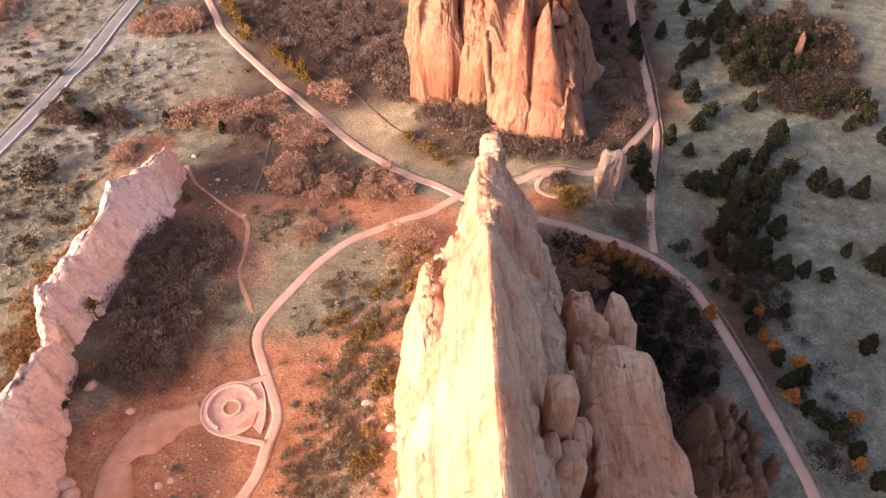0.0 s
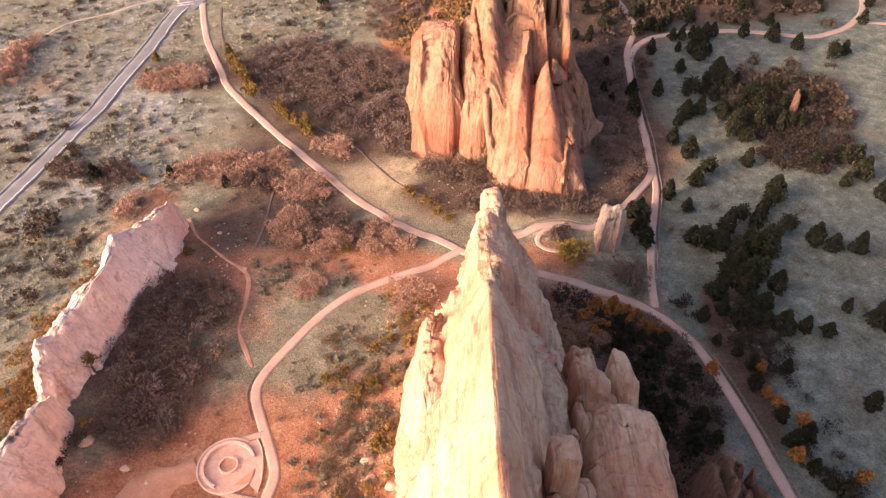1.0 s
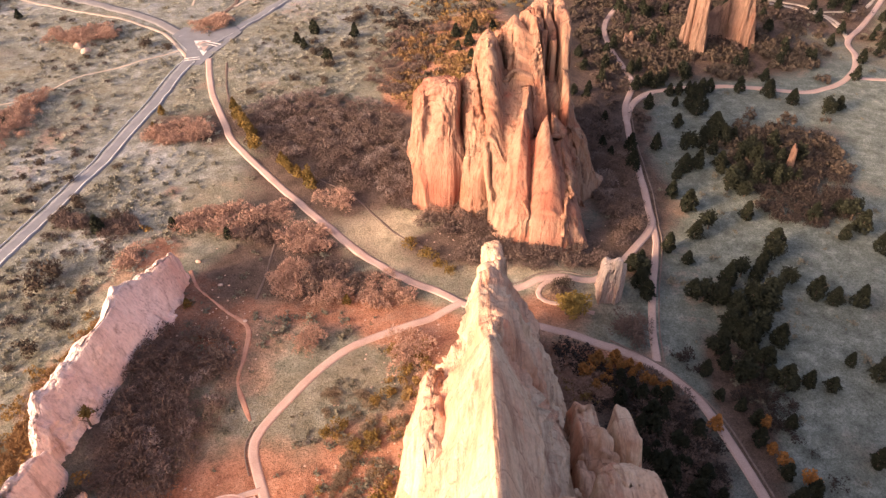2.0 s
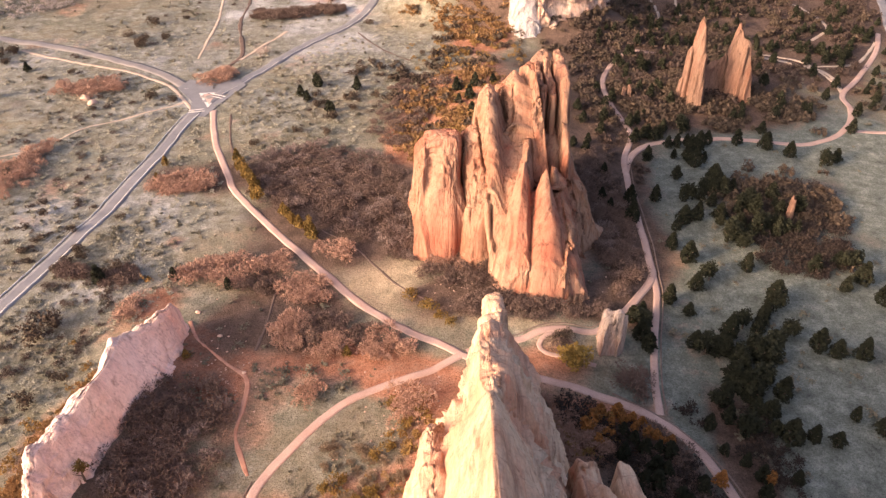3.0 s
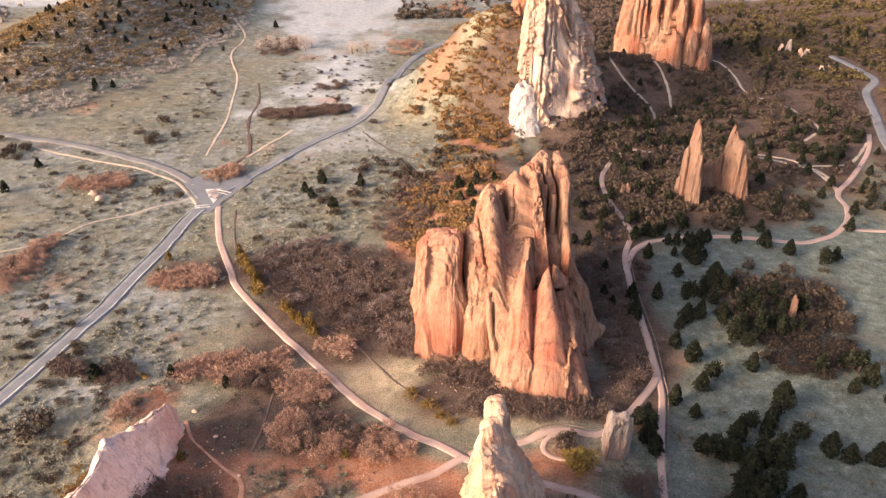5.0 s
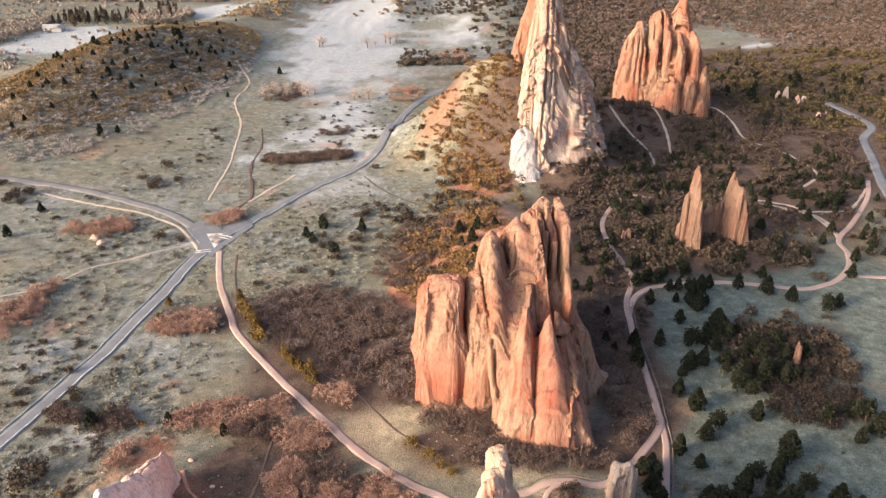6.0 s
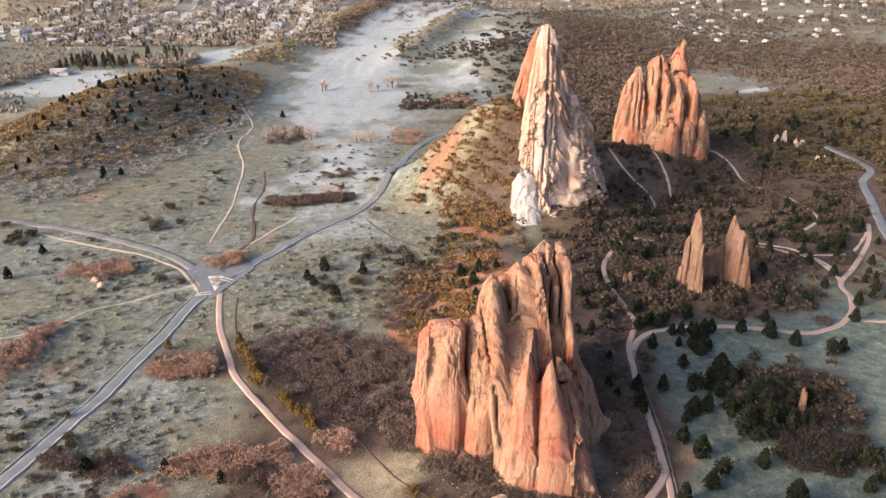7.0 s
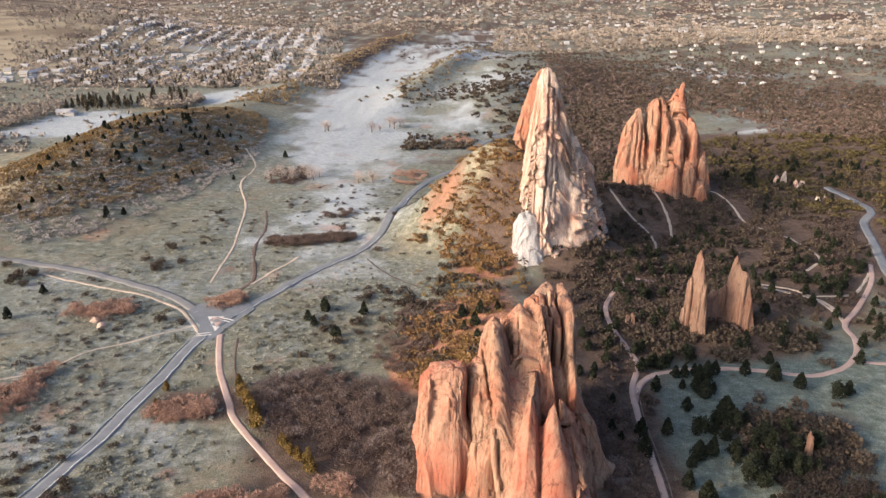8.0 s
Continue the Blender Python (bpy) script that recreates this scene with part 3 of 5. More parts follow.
ribbon("dirt_patch", [(-48.5, 75.5), (-53, 73), (-58, 69.5), (-61.5, 65), (-60.5, 58), (-57.5, 50), (-55, 40)], 8.5, DIRT, 0.06, "bare red dirt clearing beside the plaza", "ground", ragged=0.35)

# ---- the rocks ----
def thing(name, label, category, group="", at=(0, 0, 0)):
    ob = new(name)
    ob.location = at
    return tagged(ob, label, category, group)


def billow(x, y, z, seed, octaves):
    """Rounded swells with sharp creases between them, 0..1."""
    total, amp, size = 0.0, 1.0, 0.0
    for o in range(octaves):
        total = total + amp * np.abs(vnoise(x * 2**o, y * 2**o, z * 2**o, seed + 17 * o)) * 1.6
        size += amp
        amp *= 0.55
    return total / size


def plates(x, y, z, size, tall, seed):
    """Broken plates: an offset and a tilt for each cell, and the distance to the cell's edge."""
    p = np.stack([x / size, y / size, z / (size * tall)], -1)
    wob = np.stack([vnoise(*(p[..., k] * 0.9 for k in range(3)), seed + 51 + q) for q in range(3)], -1)
    p = p + 0.35 * wob
    base = np.floor(p).astype(np.int64)
    first, second = np.full(x.shape, 9.0), np.full(x.shape, 9.0)
    value = np.zeros(x.shape)
    for di in (-1, 0, 1):
        for dj in (-1, 0, 1):
            for dk in (-1, 0, 1):
                c = base + np.array([di, dj, dk])
                h = [hashed(c[..., 0], c[..., 1], c[..., 2], seed + q) for q in range(6)]
                d = p - c - np.stack(h[:3], -1)
                r = np.sqrt((d * d).sum(-1))
                near = r < first
                second = np.where(near, first, np.minimum(second, r))
                value = np.where(near, (h[3] - 0.5) * 1.6 + (h[4] - 0.5) * 1.6 * (d[..., 0] + d[..., 1]) + (h[5] - 0.75) * 1.4 * d[..., 2], value)
                first = np.where(near, r, first)
    return value, second - first


def slab(parent, rows, mat, seed, left=(2.2, 0.1), right=(2.2, 0.1), rough=1.0, groove=1.0, jag=1.0, nu=150, nv=90, name="slab", sink=3.0, taper=0.10, boxy=0.6, label="", pits=0.6, rib=3.2, flute=1.0, tall=5.0, plate=1.0, split=4.5, edgy=0.15, cracks=(), along=1.0):
    """An upright slab of sandstone. rows: x, y, crest height, half-widths to both sides of the crest, along its length.
    left, right: how the flank rounds towards the top, and the share of the width that is left there.
    cracks: clefts in the right flank, each a line of (x, z) from low to high, a half-width and a depth.
    along: below 1, the relief is drawn out along y, as bedding that runs with the fin."""
    nu, nv = int(0.82 * nu), int(0.94 * nv)
    rows = np.array(rows, float)
    arc = np.r_[0, np.cumsum(np.hypot(*np.diff(rows[:, :2], axis=0).T))]
    length = arc[-1]
    theta = np.linspace(0, 2 * np.pi, nu, endpoint=False)
    sig = np.linspace(0, 1, nv)
    TH, SG = np.meshgrid(theta, sig)
    S, cap = np.clip(SG / 0.88, 0, 1), np.clip((SG - 0.88) / 0.12, 0, 1)
    c, d = np.cos(TH), np.sin(TH)
    c, d = np.sign(c) * np.abs(c) ** boxy, np.sign(d) * np.abs(d) ** boxy
    v = (0.5 + 0.5 * c * (1 - taper * S**1.5) * (1 - 0.25 * cap)) * length

    def at(col, vv=v):
        return np.interp(vv, arc, rows[:, col])

    tx, ty = at(0, v + 1.5) - at(0, v - 1.5), at(1, v + 1.5) - at(1, v - 1.5)
    tl = np.hypot(tx, ty) + 1e-6
    sx, sy = ty / tl, -tx / tl
    width = np.where(d > 0, at(4), at(3))
    power, tip = np.where(d > 0, right[0], left[0]), np.where(d > 0, right[1], left[1])
    across = d * width * (1 - (1 - tip) * S**power) * (1 - cap)
    x, y = at(0) + sx * across, at(1) + sy * across
    foot = float(terrain(x[0], y[0]).min()) - sink
    top = at(2)
    z = foot + S * (top - foot) + np.sin(cap * 1.5708) * np.clip(0.4 * width * tip, 0, 1.2)
    crest = np.clip((S - 0.55) / 0.45, 0, 1)
    z = z + crest * jag * (1.8 * fbm(x / 4.5, y / 4.5, 0 * x + seed, seed + 2, 4) + 1.2 * np.round(1.6 * vnoise(x / 3.1, y / 3.1, 0 * x + seed, seed + 3)) / 1.6)

    def outward(x, y, z):
        p = np.stack([x, y, z], -1)
        du = np.roll(p, -1, 1) - np.roll(p, 1, 1)
        dv = np.gradient(p, axis=0)
        n = np.cross(du, dv)
        return n / (np.linalg.norm(n, axis=-1, keepdims=True) + 1e-9)

    n = outward(x, y, z)
    keep = np.clip(width * (1 - (1 - tip) * S**power) / 6, 0.03, 1)
    big = fbm(x / 11, y / 11, z / 30 + seed, seed, 3)
    ya = y * along
    ridge = 1 - np.abs(vnoise(x / rib, ya / rib, z / 40 / along + seed, seed + 5)) * 2
    step = np.round(2.2 * vnoise(x / 3.6, y / 3.6, z / 9 + seed, seed + 7)) / 2.2
    tilt, edge = plates(x, ya, z, split, tall * 0.8, seed + 61)
    fold = billow(x / 3.4, ya / 3.4, z / (3.4 * tall) + seed, seed + 41, 5)
    patch = np.clip(1.6 * vnoise(x / 10, y / 10, z / 16 + seed, seed + 81) + 0.1 + edgy * crest**3, 0, 1)
    push = keep * (rough * 1.2 * big + rough * 0.35 * patch * step + flute * (0.25 + 0.75 * patch) * (fold - 0.5) + plate * patch * (0.7 * tilt - 0.9 * np.exp(-edge / 0.05)) - groove * 2.6 * np.clip((ridge - 0.72) / 0.28, 0, 1)) * np.clip(1.25 - cap, 0.2, 1)
    x, y, z = x + n[..., 0] * push, y + n[..., 1] * push, z + n[..., 2] * push * 0.5
    for line, half, depth in cracks:
        lx, lz = np.array(line, float).T
        off = x - np.interp(z, lz, lx) + 0.5 * half * vnoise(0 * z, 0 * z, z / 4, seed + 31)
        ends = np.clip((z - lz[0]) / 4 + 0.1, 0, 1) * np.clip((lz[-1] - z) / 4 + 0.1, 0, 1)
        y = y + np.where(d > 0, depth * ends * np.exp(-((off / half) ** 4)), 0)
    n = outward(x, y, z)
    ya = y * along
    fine = billow(x / 1.3, ya / 1.3, z / (1.3 * tall * 0.6), seed + 9, 4)
    tilt, edge = plates(x, ya, z, split * 0.36, tall * 0.7, seed + 71)
    seam = 1 - np.abs(vnoise(x / 1.1, ya / 1.1, z / 13, seed + 13)) * 2
    hole = np.clip(vnoise(x / 2.0, y / 2.0, z / 2.8, seed + 21) - 0.6, 0, 1)
    push = np.clip(keep, 0.12, 1) * (rough * 0.22 * (fine - 0.5) + plate * patch * (0.26 * tilt - 0.35 * np.exp(-edge / 0.08)) - groove * 0.7 * np.clip((seam - 0.8) / 0.2, 0, 1) * np.clip(patch + 0.2, 0, 1)) - keep * pits * 3.0 * hole * patch
    x, y, z = x + n[..., 0] * push, y + n[..., 1] * push, z + n[..., 2] * push
    idx = np.arange(nu * nv).reshape(nv, nu)
    nxt = np.roll(idx, -1, axis=1)
    faces = np.stack([idx[:-1], nxt[:-1], nxt[1:], idx[1:]], -1).reshape(-1, 4)
    return mesh_object(name, np.stack([x, y, z], -1).reshape(-1, 3), faces, mat, parent, label, smooth=True)


def column(parent, x, y, hx, hy, top, mat, seed, back=0.0, tip=0.5, power=3.0, **more):
    """A slab whose crest runs away along y."""
    rows = [(x, y - hy, top * 0.93, hx, hx), (x, y - 0.55 * hy, top, hx, hx), (x, y, top + 0.5 * back, hx, hx), (x, y + hy, top + back, hx * 0.85, hx * 0.85)]
    return slab(parent, rows, mat, seed, (power, tip), (power, tip), **{"nu": 120, "nv": 80, "boxy": 0.5, **more})


great_fin = thing("sandstone_fin", "tall pink sandstone fin with a knife-edge crest", "rock formation")
slab(great_fin, [(4, -6, 82, 9, 22), (4.4, 31, 78, 9, 21), (5.4, 56, 68, 10, 21), (6, 62, 64, 10.5, 20.5), (6, 70, 58, 10, 19.5), (7, 84, 46, 10, 17), (9, 100, 32, 8, 13), (10, 110, 20, 6, 9)],
     ROCK_PINK, 11, (2.6, 0.03), (1.55, 0.03), 1.1, 0.8, 0.12, 480, 160, label="pink sandstone main slab", pits=0.7, rib=4.0, tall=1.6, plate=1.0, flute=0.9, edgy=0.0, along=0.14)
slab(great_fin, [(6.2, 66, 60, 5, 12), (7.2, 84, 50.5, 6, 15.5), (8.0, 97, 43, 6, 14.5), (8.6, 103, 39.5, 5.6, 13), (8.8, 106, 37.6, 5.4, 12), (9.4, 108.5, 33.5, 5, 11), (10.2, 113, 30, 4.5, 9.5), (10.8, 118, 25, 4, 7.5), (11.2, 123, 12, 2.8, 4.5)],
     ROCK_PINK, 19, (3.0, 0.3), (2.0, 0.18), 0.7, 0.7, 0.4, 380, 150, label="narrow far end of the fin", pits=0.6, rib=3.0, flute=0.7, edgy=0.4, plate=0.9, tall=2.0, along=0.3)
column(great_fin, 10.8, 118.6, 3.2, 4.6, 31.4, ROCK_PINK, 20, tip=0.55, power=2.6, jag=0.3, nu=90, nv=80, label="pink tip of the fin", rough=0.5, plate=1.0, split=2.2)
column(great_fin, 9.9, 113.4, 2.4, 3.0, 31.4, ROCK_PINK, 21, tip=0.7, power=3.0, jag=0.4, nu=80, nv=70, label="split block below the tip", rough=0.5, plate=1.2, split=2.0)
slab(great_fin, [(-1, 0, 54, 5, 9), (-1.2, 50, 47, 5.5, 9), (-1.6, 80, 38, 5.5, 9), (0, 94, 24, 4, 6)], ROCK_PINK, 12, (3.2, 0.3), (3.0, 0.5), 1.2, 0.8, 0.5, 340, 120, label="lower lit buttress", rib=4.0, plate=1.1, flute=0.9, tall=1.6, along=0.16)
column(great_fin, 21, 63, 4.2, 8, 44, ROCK_PINK, 13, label="weathered back slab", rough=0.8, plate=1.6)
column(great_fin, 27.3, 68, 2.9, 5, 39.5, ROCK_PINK, 14, tip=0.5, power=4, jag=0.15, label="rounded knob", rough=0.4, flute=0.3, plate=0.4)
column(great_fin, 21.5, 40, 8.4, 14, 54, ROCK_PINK, 15, tip=0.5, power=3.0, jag=0.25, nu=200, nv=130, label="broad rounded slab", rough=0.5, flute=0.35, plate=0.7, groove=0.6, rib=7)
column(great_fin, 11.6, 38, 1.75, 2.4, 68, ROCK_PINK, 16, tip=0.85, power=7, jag=0.15, nu=110, nv=90, label="slender balanced pinnacle", rough=0.5, flute=0.3, plate=0.7, groove=0.3, taper=0.25)
for n, (x, y, hx, hy, top) in enumerate([(10.6, 34.5, 1.3, 2.0, 63), (12.6, 34, 1.4, 1.8, 62.4), (14.0, 36.6, 0.9, 2.4, 60), (11.6, 32, 1.6, 1.6, 60), (15.6, 40, 1.0, 2.4, 55), (16.6, 37, 1.3, 2.2, 52)]):
    column(great_fin, x, y, hx, hy, top, ROCK_PINK, 170 + n, tip=0.8, power=6, jag=0.3, nu=70, nv=60, label="stacked block under the pinnacle", rough=0.5, plate=1.2, split=2.0, flute=0.3)
column(great_fin, 16, 46, 2.4, 7, 48, ROCK_PINK, 18, tip=0.6, rough=0.9, plate=1.4)
column(great_fin, 19, 55, 2.2, 6, 44, ROCK_PINK, 177, tip=0.5, rough=1.0, plate=1.6, split=2.5)

tower = thing("sandstone_tower", "massive red sandstone tower split into upright ribs", "rock formation")
FACE = {"pits": 0.25, "tall": 16.0, "taper": 0.02, "boxy": 0.42, "jag": 0.5, "flute": 0.3, "plate": 0.7, "split": 3.0, "edgy": 0.4}
slab(tower, [(-8.2, 184, 22, 4, 8), (-7.2, 184, 33, 5, 9.5), (-4, 184, 36.5, 6, 11), (-1, 184, 38, 6, 12), (2, 184, 38.4, 6, 12.5), (4.4, 184, 37.4, 6, 13), (5.2, 184, 36, 5, 13.5)], ROCK_RUST, 41, (3.0, 0.4), (2.4, 0.35), 0.9, 0.5,
     nu=340, nv=140, label="separate rounded left stub", rib=9.0, cracks=[([(-3.6, 24), (-2.4, 37)], 1.4, 1.6)], **FACE)
slab(tower, [(6.1, 187, 36, 5, 15.5), (6.9, 187, 36.8, 6, 17), (9.2, 187, 39, 6, 19), (9.8, 187.5, 43.5, 6, 20.5), (10.8, 188, 47.6, 6, 22), (12.4, 188, 48.8, 6, 23.5), (13.8, 188, 48, 6, 25), (14.7, 188, 45, 6, 26), (15.4, 188, 40, 6, 27), (17, 188, 38, 6, 29), (20, 188, 37, 6, 31), (23, 188, 36, 6, 33), (25.5, 188, 33, 6, 34)], ROCK_RED, 143, (3.0, 0.3), (2.1, 0.25), 0.45, 0.8,
     nu=460, nv=160, label="broad pale plate with a square-topped pinnacle", rib=9.0, cracks=[([(14.2, 9), (13.8, 16), (13.0, 24), (11.4, 31), (10.0, 38), (9.7, 42)], 0.35, 2.4), ([(8.0, 13), (7.8, 26)], 0.2, 0.6), ([(19.0, 8), (18.2, 22), (16.4, 34), (15.8, 40)], 0.22, 1.0)], **FACE)
slab(tower, [(15.0, 193, 44, 5, 16), (16.2, 194, 47, 5, 18), (18.6, 194, 49.4, 5, 19), (20.2, 194, 51.5, 5, 20), (21.4, 194, 50.5, 5, 20), (22.2, 194, 48, 5, 20), (23.1, 195, 52.4, 5, 21), (24.8, 195, 50.5, 5, 21), (26.2, 195, 49, 5, 21), (27.2, 195, 45, 5, 21)], ROCK_RED, 38, (3.0, 0.3), (2.2, 0.3), 0.4, 1.2,
     nu=380, nv=150, label="tall fluted plate under twin peaks", rib=6.0, cracks=[([(22.0, 26), (21.8, 52)], 0.35, 2.0), ([(19.6, 30), (19.4, 51)], 0.22, 1.2), ([(17.4, 28), (17.2, 49)], 0.2, 1.0)], **FACE)
slab(tower, [(18.4, 172, 20, 4, 11), (19.6, 171, 28, 4, 12), (20.6, 170.4, 33.5, 4, 13), (21.5, 170, 35.4, 4, 13.5), (22.3, 170, 33, 4, 14), (23.6, 170, 26, 4, 15), (25.4, 170, 26.5, 4, 15.5), (26.3, 169.6, 32, 4, 15.5), (27.3, 169.4, 34, 4, 15.5), (28.3, 170, 30, 4, 16), (29.6, 170, 24, 4, 16.5), (32, 171, 20, 4, 17.5), (34, 172, 16, 4, 18)], ROCK_RUST, 47, (3.0, 0.3), (1.6, 0.12), 0.3, 0.25,
     nu=440, nv=150, label="orange lower face with two small pinnacles", rib=5.0, cracks=[([(24.8, 8), (24.5, 30)], 0.8, 0.9)], **{**FACE, "plate": 0.15, "split": 5.0})
slab(tower, [(30, 178, 30, 5, 20), (32, 178, 27, 5, 22), (34, 178, 23, 5, 24), (36, 178, 19, 5, 25), (38, 177, 13, 5, 24), (40, 176, 6, 4, 18)], ROCK_RED, 46, (3.0, 0.3), (1.9, 0.2), 0.5, 1.0,
     nu=300, nv=120, label="tan buttress beside the lower face", rib=5.0, cracks=[([(35.6, 4), (34.0, 14), (32.4, 24)], 0.4, 2.2)], **FACE)
slab(tower, [(33, 187, 40, 5, 12), (35.3, 187, 37, 5, 14), (36.6, 187, 29, 5, 16), (38, 186, 23, 5, 18), (41, 184, 18, 5, 20), (43.4, 182, 10, 5, 18), (45, 180, 3, 3, 12)], ROCK_RED, 49, (3.0, 0.3), (1.9, 0.2), 0.5, 1.2,
     nu=320, nv=130, label="stepped right flank", rib=5.0, cracks=[([(41.0, 2), (38.6, 12), (37.2, 22)], 0.45, 2.4)], **FACE)
TOWER = [  # x, y, half-width, half-depth, top, rise to the back, share of width at the top, how upright the flanks are
    (28.0, 199, 1.15, 13, 47.5, 1, 0.75, 6), (30.7, 200, 1.3, 14, 47.5, 1, 0.7, 6), (33.9, 200, 1.75, 15, 49.5, 0, 0.75, 6), (36.0, 203, 0.8, 14, 44, 0, 0.5, 4),
    (29.4, 206, 2.6, 12, 41, 2, 0.8, 6), (32.4, 206, 2.0, 12, 40, 2, 0.8, 6), (30.6, 216, 4.4, 6, 45.5, 0, 0.8, 5), (34.2, 214, 2.2, 6, 45, 0, 0.6, 4), (25.4, 207, 3.4, 9, 46.5, -2, 0.6, 3), (31, 194, 5.0, 12, 33, 6, 0.7, 4), (37.4, 208, 0.5, 3, 42, 0, 0.5, 4)]
for n, (x, y, hx, hy, top, back, tip, power) in enumerate(TOWER):
    column(tower, x, y, hx, hy, top, ROCK_RED, 50 + n, back, tip, power, nu=100, nv=76, pits=0.25, jag=0.8 if top > 45 else 0.5, rough=0.4, groove=0.8, plate=0.6, rib=3.0, tall=14.0, taper=0.2, flute=0.4)

pale_fin = thing("pale_sandstone_fin", "pale pinkish sandstone fin above dark brush", "rock formation")
PALE = {"tall": 1.6, "flute": 0.5, "plate": 1.1, "edgy": 0.2, "rib": 9, "boxy": 0.5, "taper": 0.03}
slab(pale_fin, [(-80, 8, 15, 4, 13), (-79.6, 45, 15, 4, 12), (-79.6, 66, 14.5, 4, 9.5), (-78, 76, 14, 4, 6.5), (-76.2, 82, 12.5, 3.5, 4.5), (-76.4, 86, 10, 3, 4)], ROCK_PALE, 71, (2.2, 0.3), (1.3, 0.1), 1.2, 0.5, 0.5, 420, 120, label="broken near slab of the pale fin", **PALE)
slab(pale_fin, [(-79.0, 84, 9, 3, 6.5), (-79.8, 89, 13.4, 4, 8.5), (-81, 96, 14.5, 4, 10), (-78.4, 104, 15, 4, 8), (-75.2, 111, 15.5, 4, 5.5), (-75, 120, 15, 4, 6.5), (-75.6, 128, 14, 4, 9), (-73.4, 133, 13.2, 4, 8), (-70, 138.5, 12.5, 3.5, 5), (-68, 143, 11, 2.5, 3), (-67.4, 146, 6, 2, 2)], ROCK_PALE, 72, (2.2, 0.3), (1.35, 0.1), 1.2, 0.5, 0.6, 460, 130, label="tall far slab of the pale fin", **PALE)

grey_peak = thing("grey_sandstone_peak", "towering grey and pink sandstone peak with white foot", "rock formation")
PEAK = {"flute": 0.8, "tall": 34.0, "taper": 0.02, "boxy": 0.5, "plate": 0.7, "split": 2.6, "rib": 2.6, "pits": 0.1, "edgy": 0.2}
slab(grey_peak, [(35.5, 374, 20, 6, 20), (37.5, 375, 33, 6, 24), (40, 376, 50, 6, 27), (42.6, 377, 68, 6, 29), (44.4, 378, 86, 6, 29), (46.6, 378, 96, 6, 28), (49.6, 378, 97.5, 6, 27), (52, 378, 94, 7, 26), (54.4, 378, 88.5, 7, 26), (57, 378, 79, 7, 25), (60, 378, 70.5, 7, 24), (63, 378, 63.5, 7, 24), (66, 379, 57.5, 8, 22), (69, 380, 54, 8, 22), (72, 381, 50, 7, 20), (74, 382, 38, 7, 17), (76, 384, 18, 6, 14), (78, 386, 8, 5, 10)], ROCK_GREY, 81, (2.6, 0.2), (1.35, 0.08), 0.45, 1.2, 0.8, 560, 170, label="streaked pale main face", cracks=[([(x, lo), (x + lean, hi)], w, dp) for x, lean, lo, hi, w, dp in ((41, 2, 16, 60, 0.4, 1.6), (44, 1.4, 20, 76, 0.4, 1.8), (47.6, 2.6, 24, 94, 0.6, 2.8), (51, 1.6, 18, 90, 0.4, 1.8), (53.8, 0.8, 30, 82, 0.6, 2.8), (57, 0.8, 12, 70, 0.5, 2.2), (60.4, 0.8, 14, 64, 0.7, 2.8), (63.6, 0.6, 10, 56, 0.5, 2.2), (66.8, 0.4, 14, 52, 0.7, 2.6), (70.4, 0.2, 8, 46, 0.5, 2.2))], **PEAK)
slab(grey_peak, [(32.5, 364, 12, 4, 14), (34, 364, 19, 4, 16), (37, 364, 25, 4, 17.5), (41, 364, 27, 4, 18.5), (45, 364, 25, 4, 18.5), (49, 364, 18, 4, 17), (52, 364, 10, 4, 15)], ROCK_WHITE, 83, (2.5, 0.2), (1.4, 0.3), 0.35, 0.4, 0.5, 220, 100, label="bleached white foot", flute=0.6, tall=12.0, plate=0.5, rib=3.0)
slab(grey_peak, [(34.6, 400, 50, 5, 6), (36.4, 400, 62, 5, 7), (38.6, 400, 70, 5, 8), (41.5, 400, 79, 5, 8), (44, 400, 86, 5, 8), (46.6, 400, 91, 5, 8), (49.5, 400, 94.5, 5, 8), (51, 400, 90, 5, 6)], ROCK_RED, 82, (2.0, 0.3), (2.0, 0.3), 0.8, 0.8, 0.6, 260, 130, label="pink side slab", flute=1.0, tall=10.0, boxy=0.45)

red_crag = thing("red_sandstone_crag", "jagged orange-red sandstone crag on a wooded slope", "rock formation")
CRAG = {"flute": 2.4, "tall": 7.0, "plate": 2.2, "split": 3.4, "pits": 0.3, "taper": 0.03, "boxy": 0.5, "rib": 5.0}
slab(red_crag, [(114, 494, 30, 5, 7), (116, 494, 42, 5, 9), (119, 492, 51, 6, 11), (122.6, 490, 57.5, 6, 13), (125.4, 490, 60, 6, 14), (126.8, 490, 56, 5, 14), (127.6, 491, 40, 5, 13)], ROCK_RED, 89, (2.5, 0.3), (1.4, 0.1), 0.9, 0.8, 0.7, 240, 130, label="leaning left prong", cracks=[([(x, 20), (x + 2.4, 52)], w, dp) for x, w, dp in ((116.4, 0.5, 1.6), (119.5, 0.6, 2.2), (122.6, 0.5, 1.8), (125.6, 0.6, 2.4))], **CRAG)
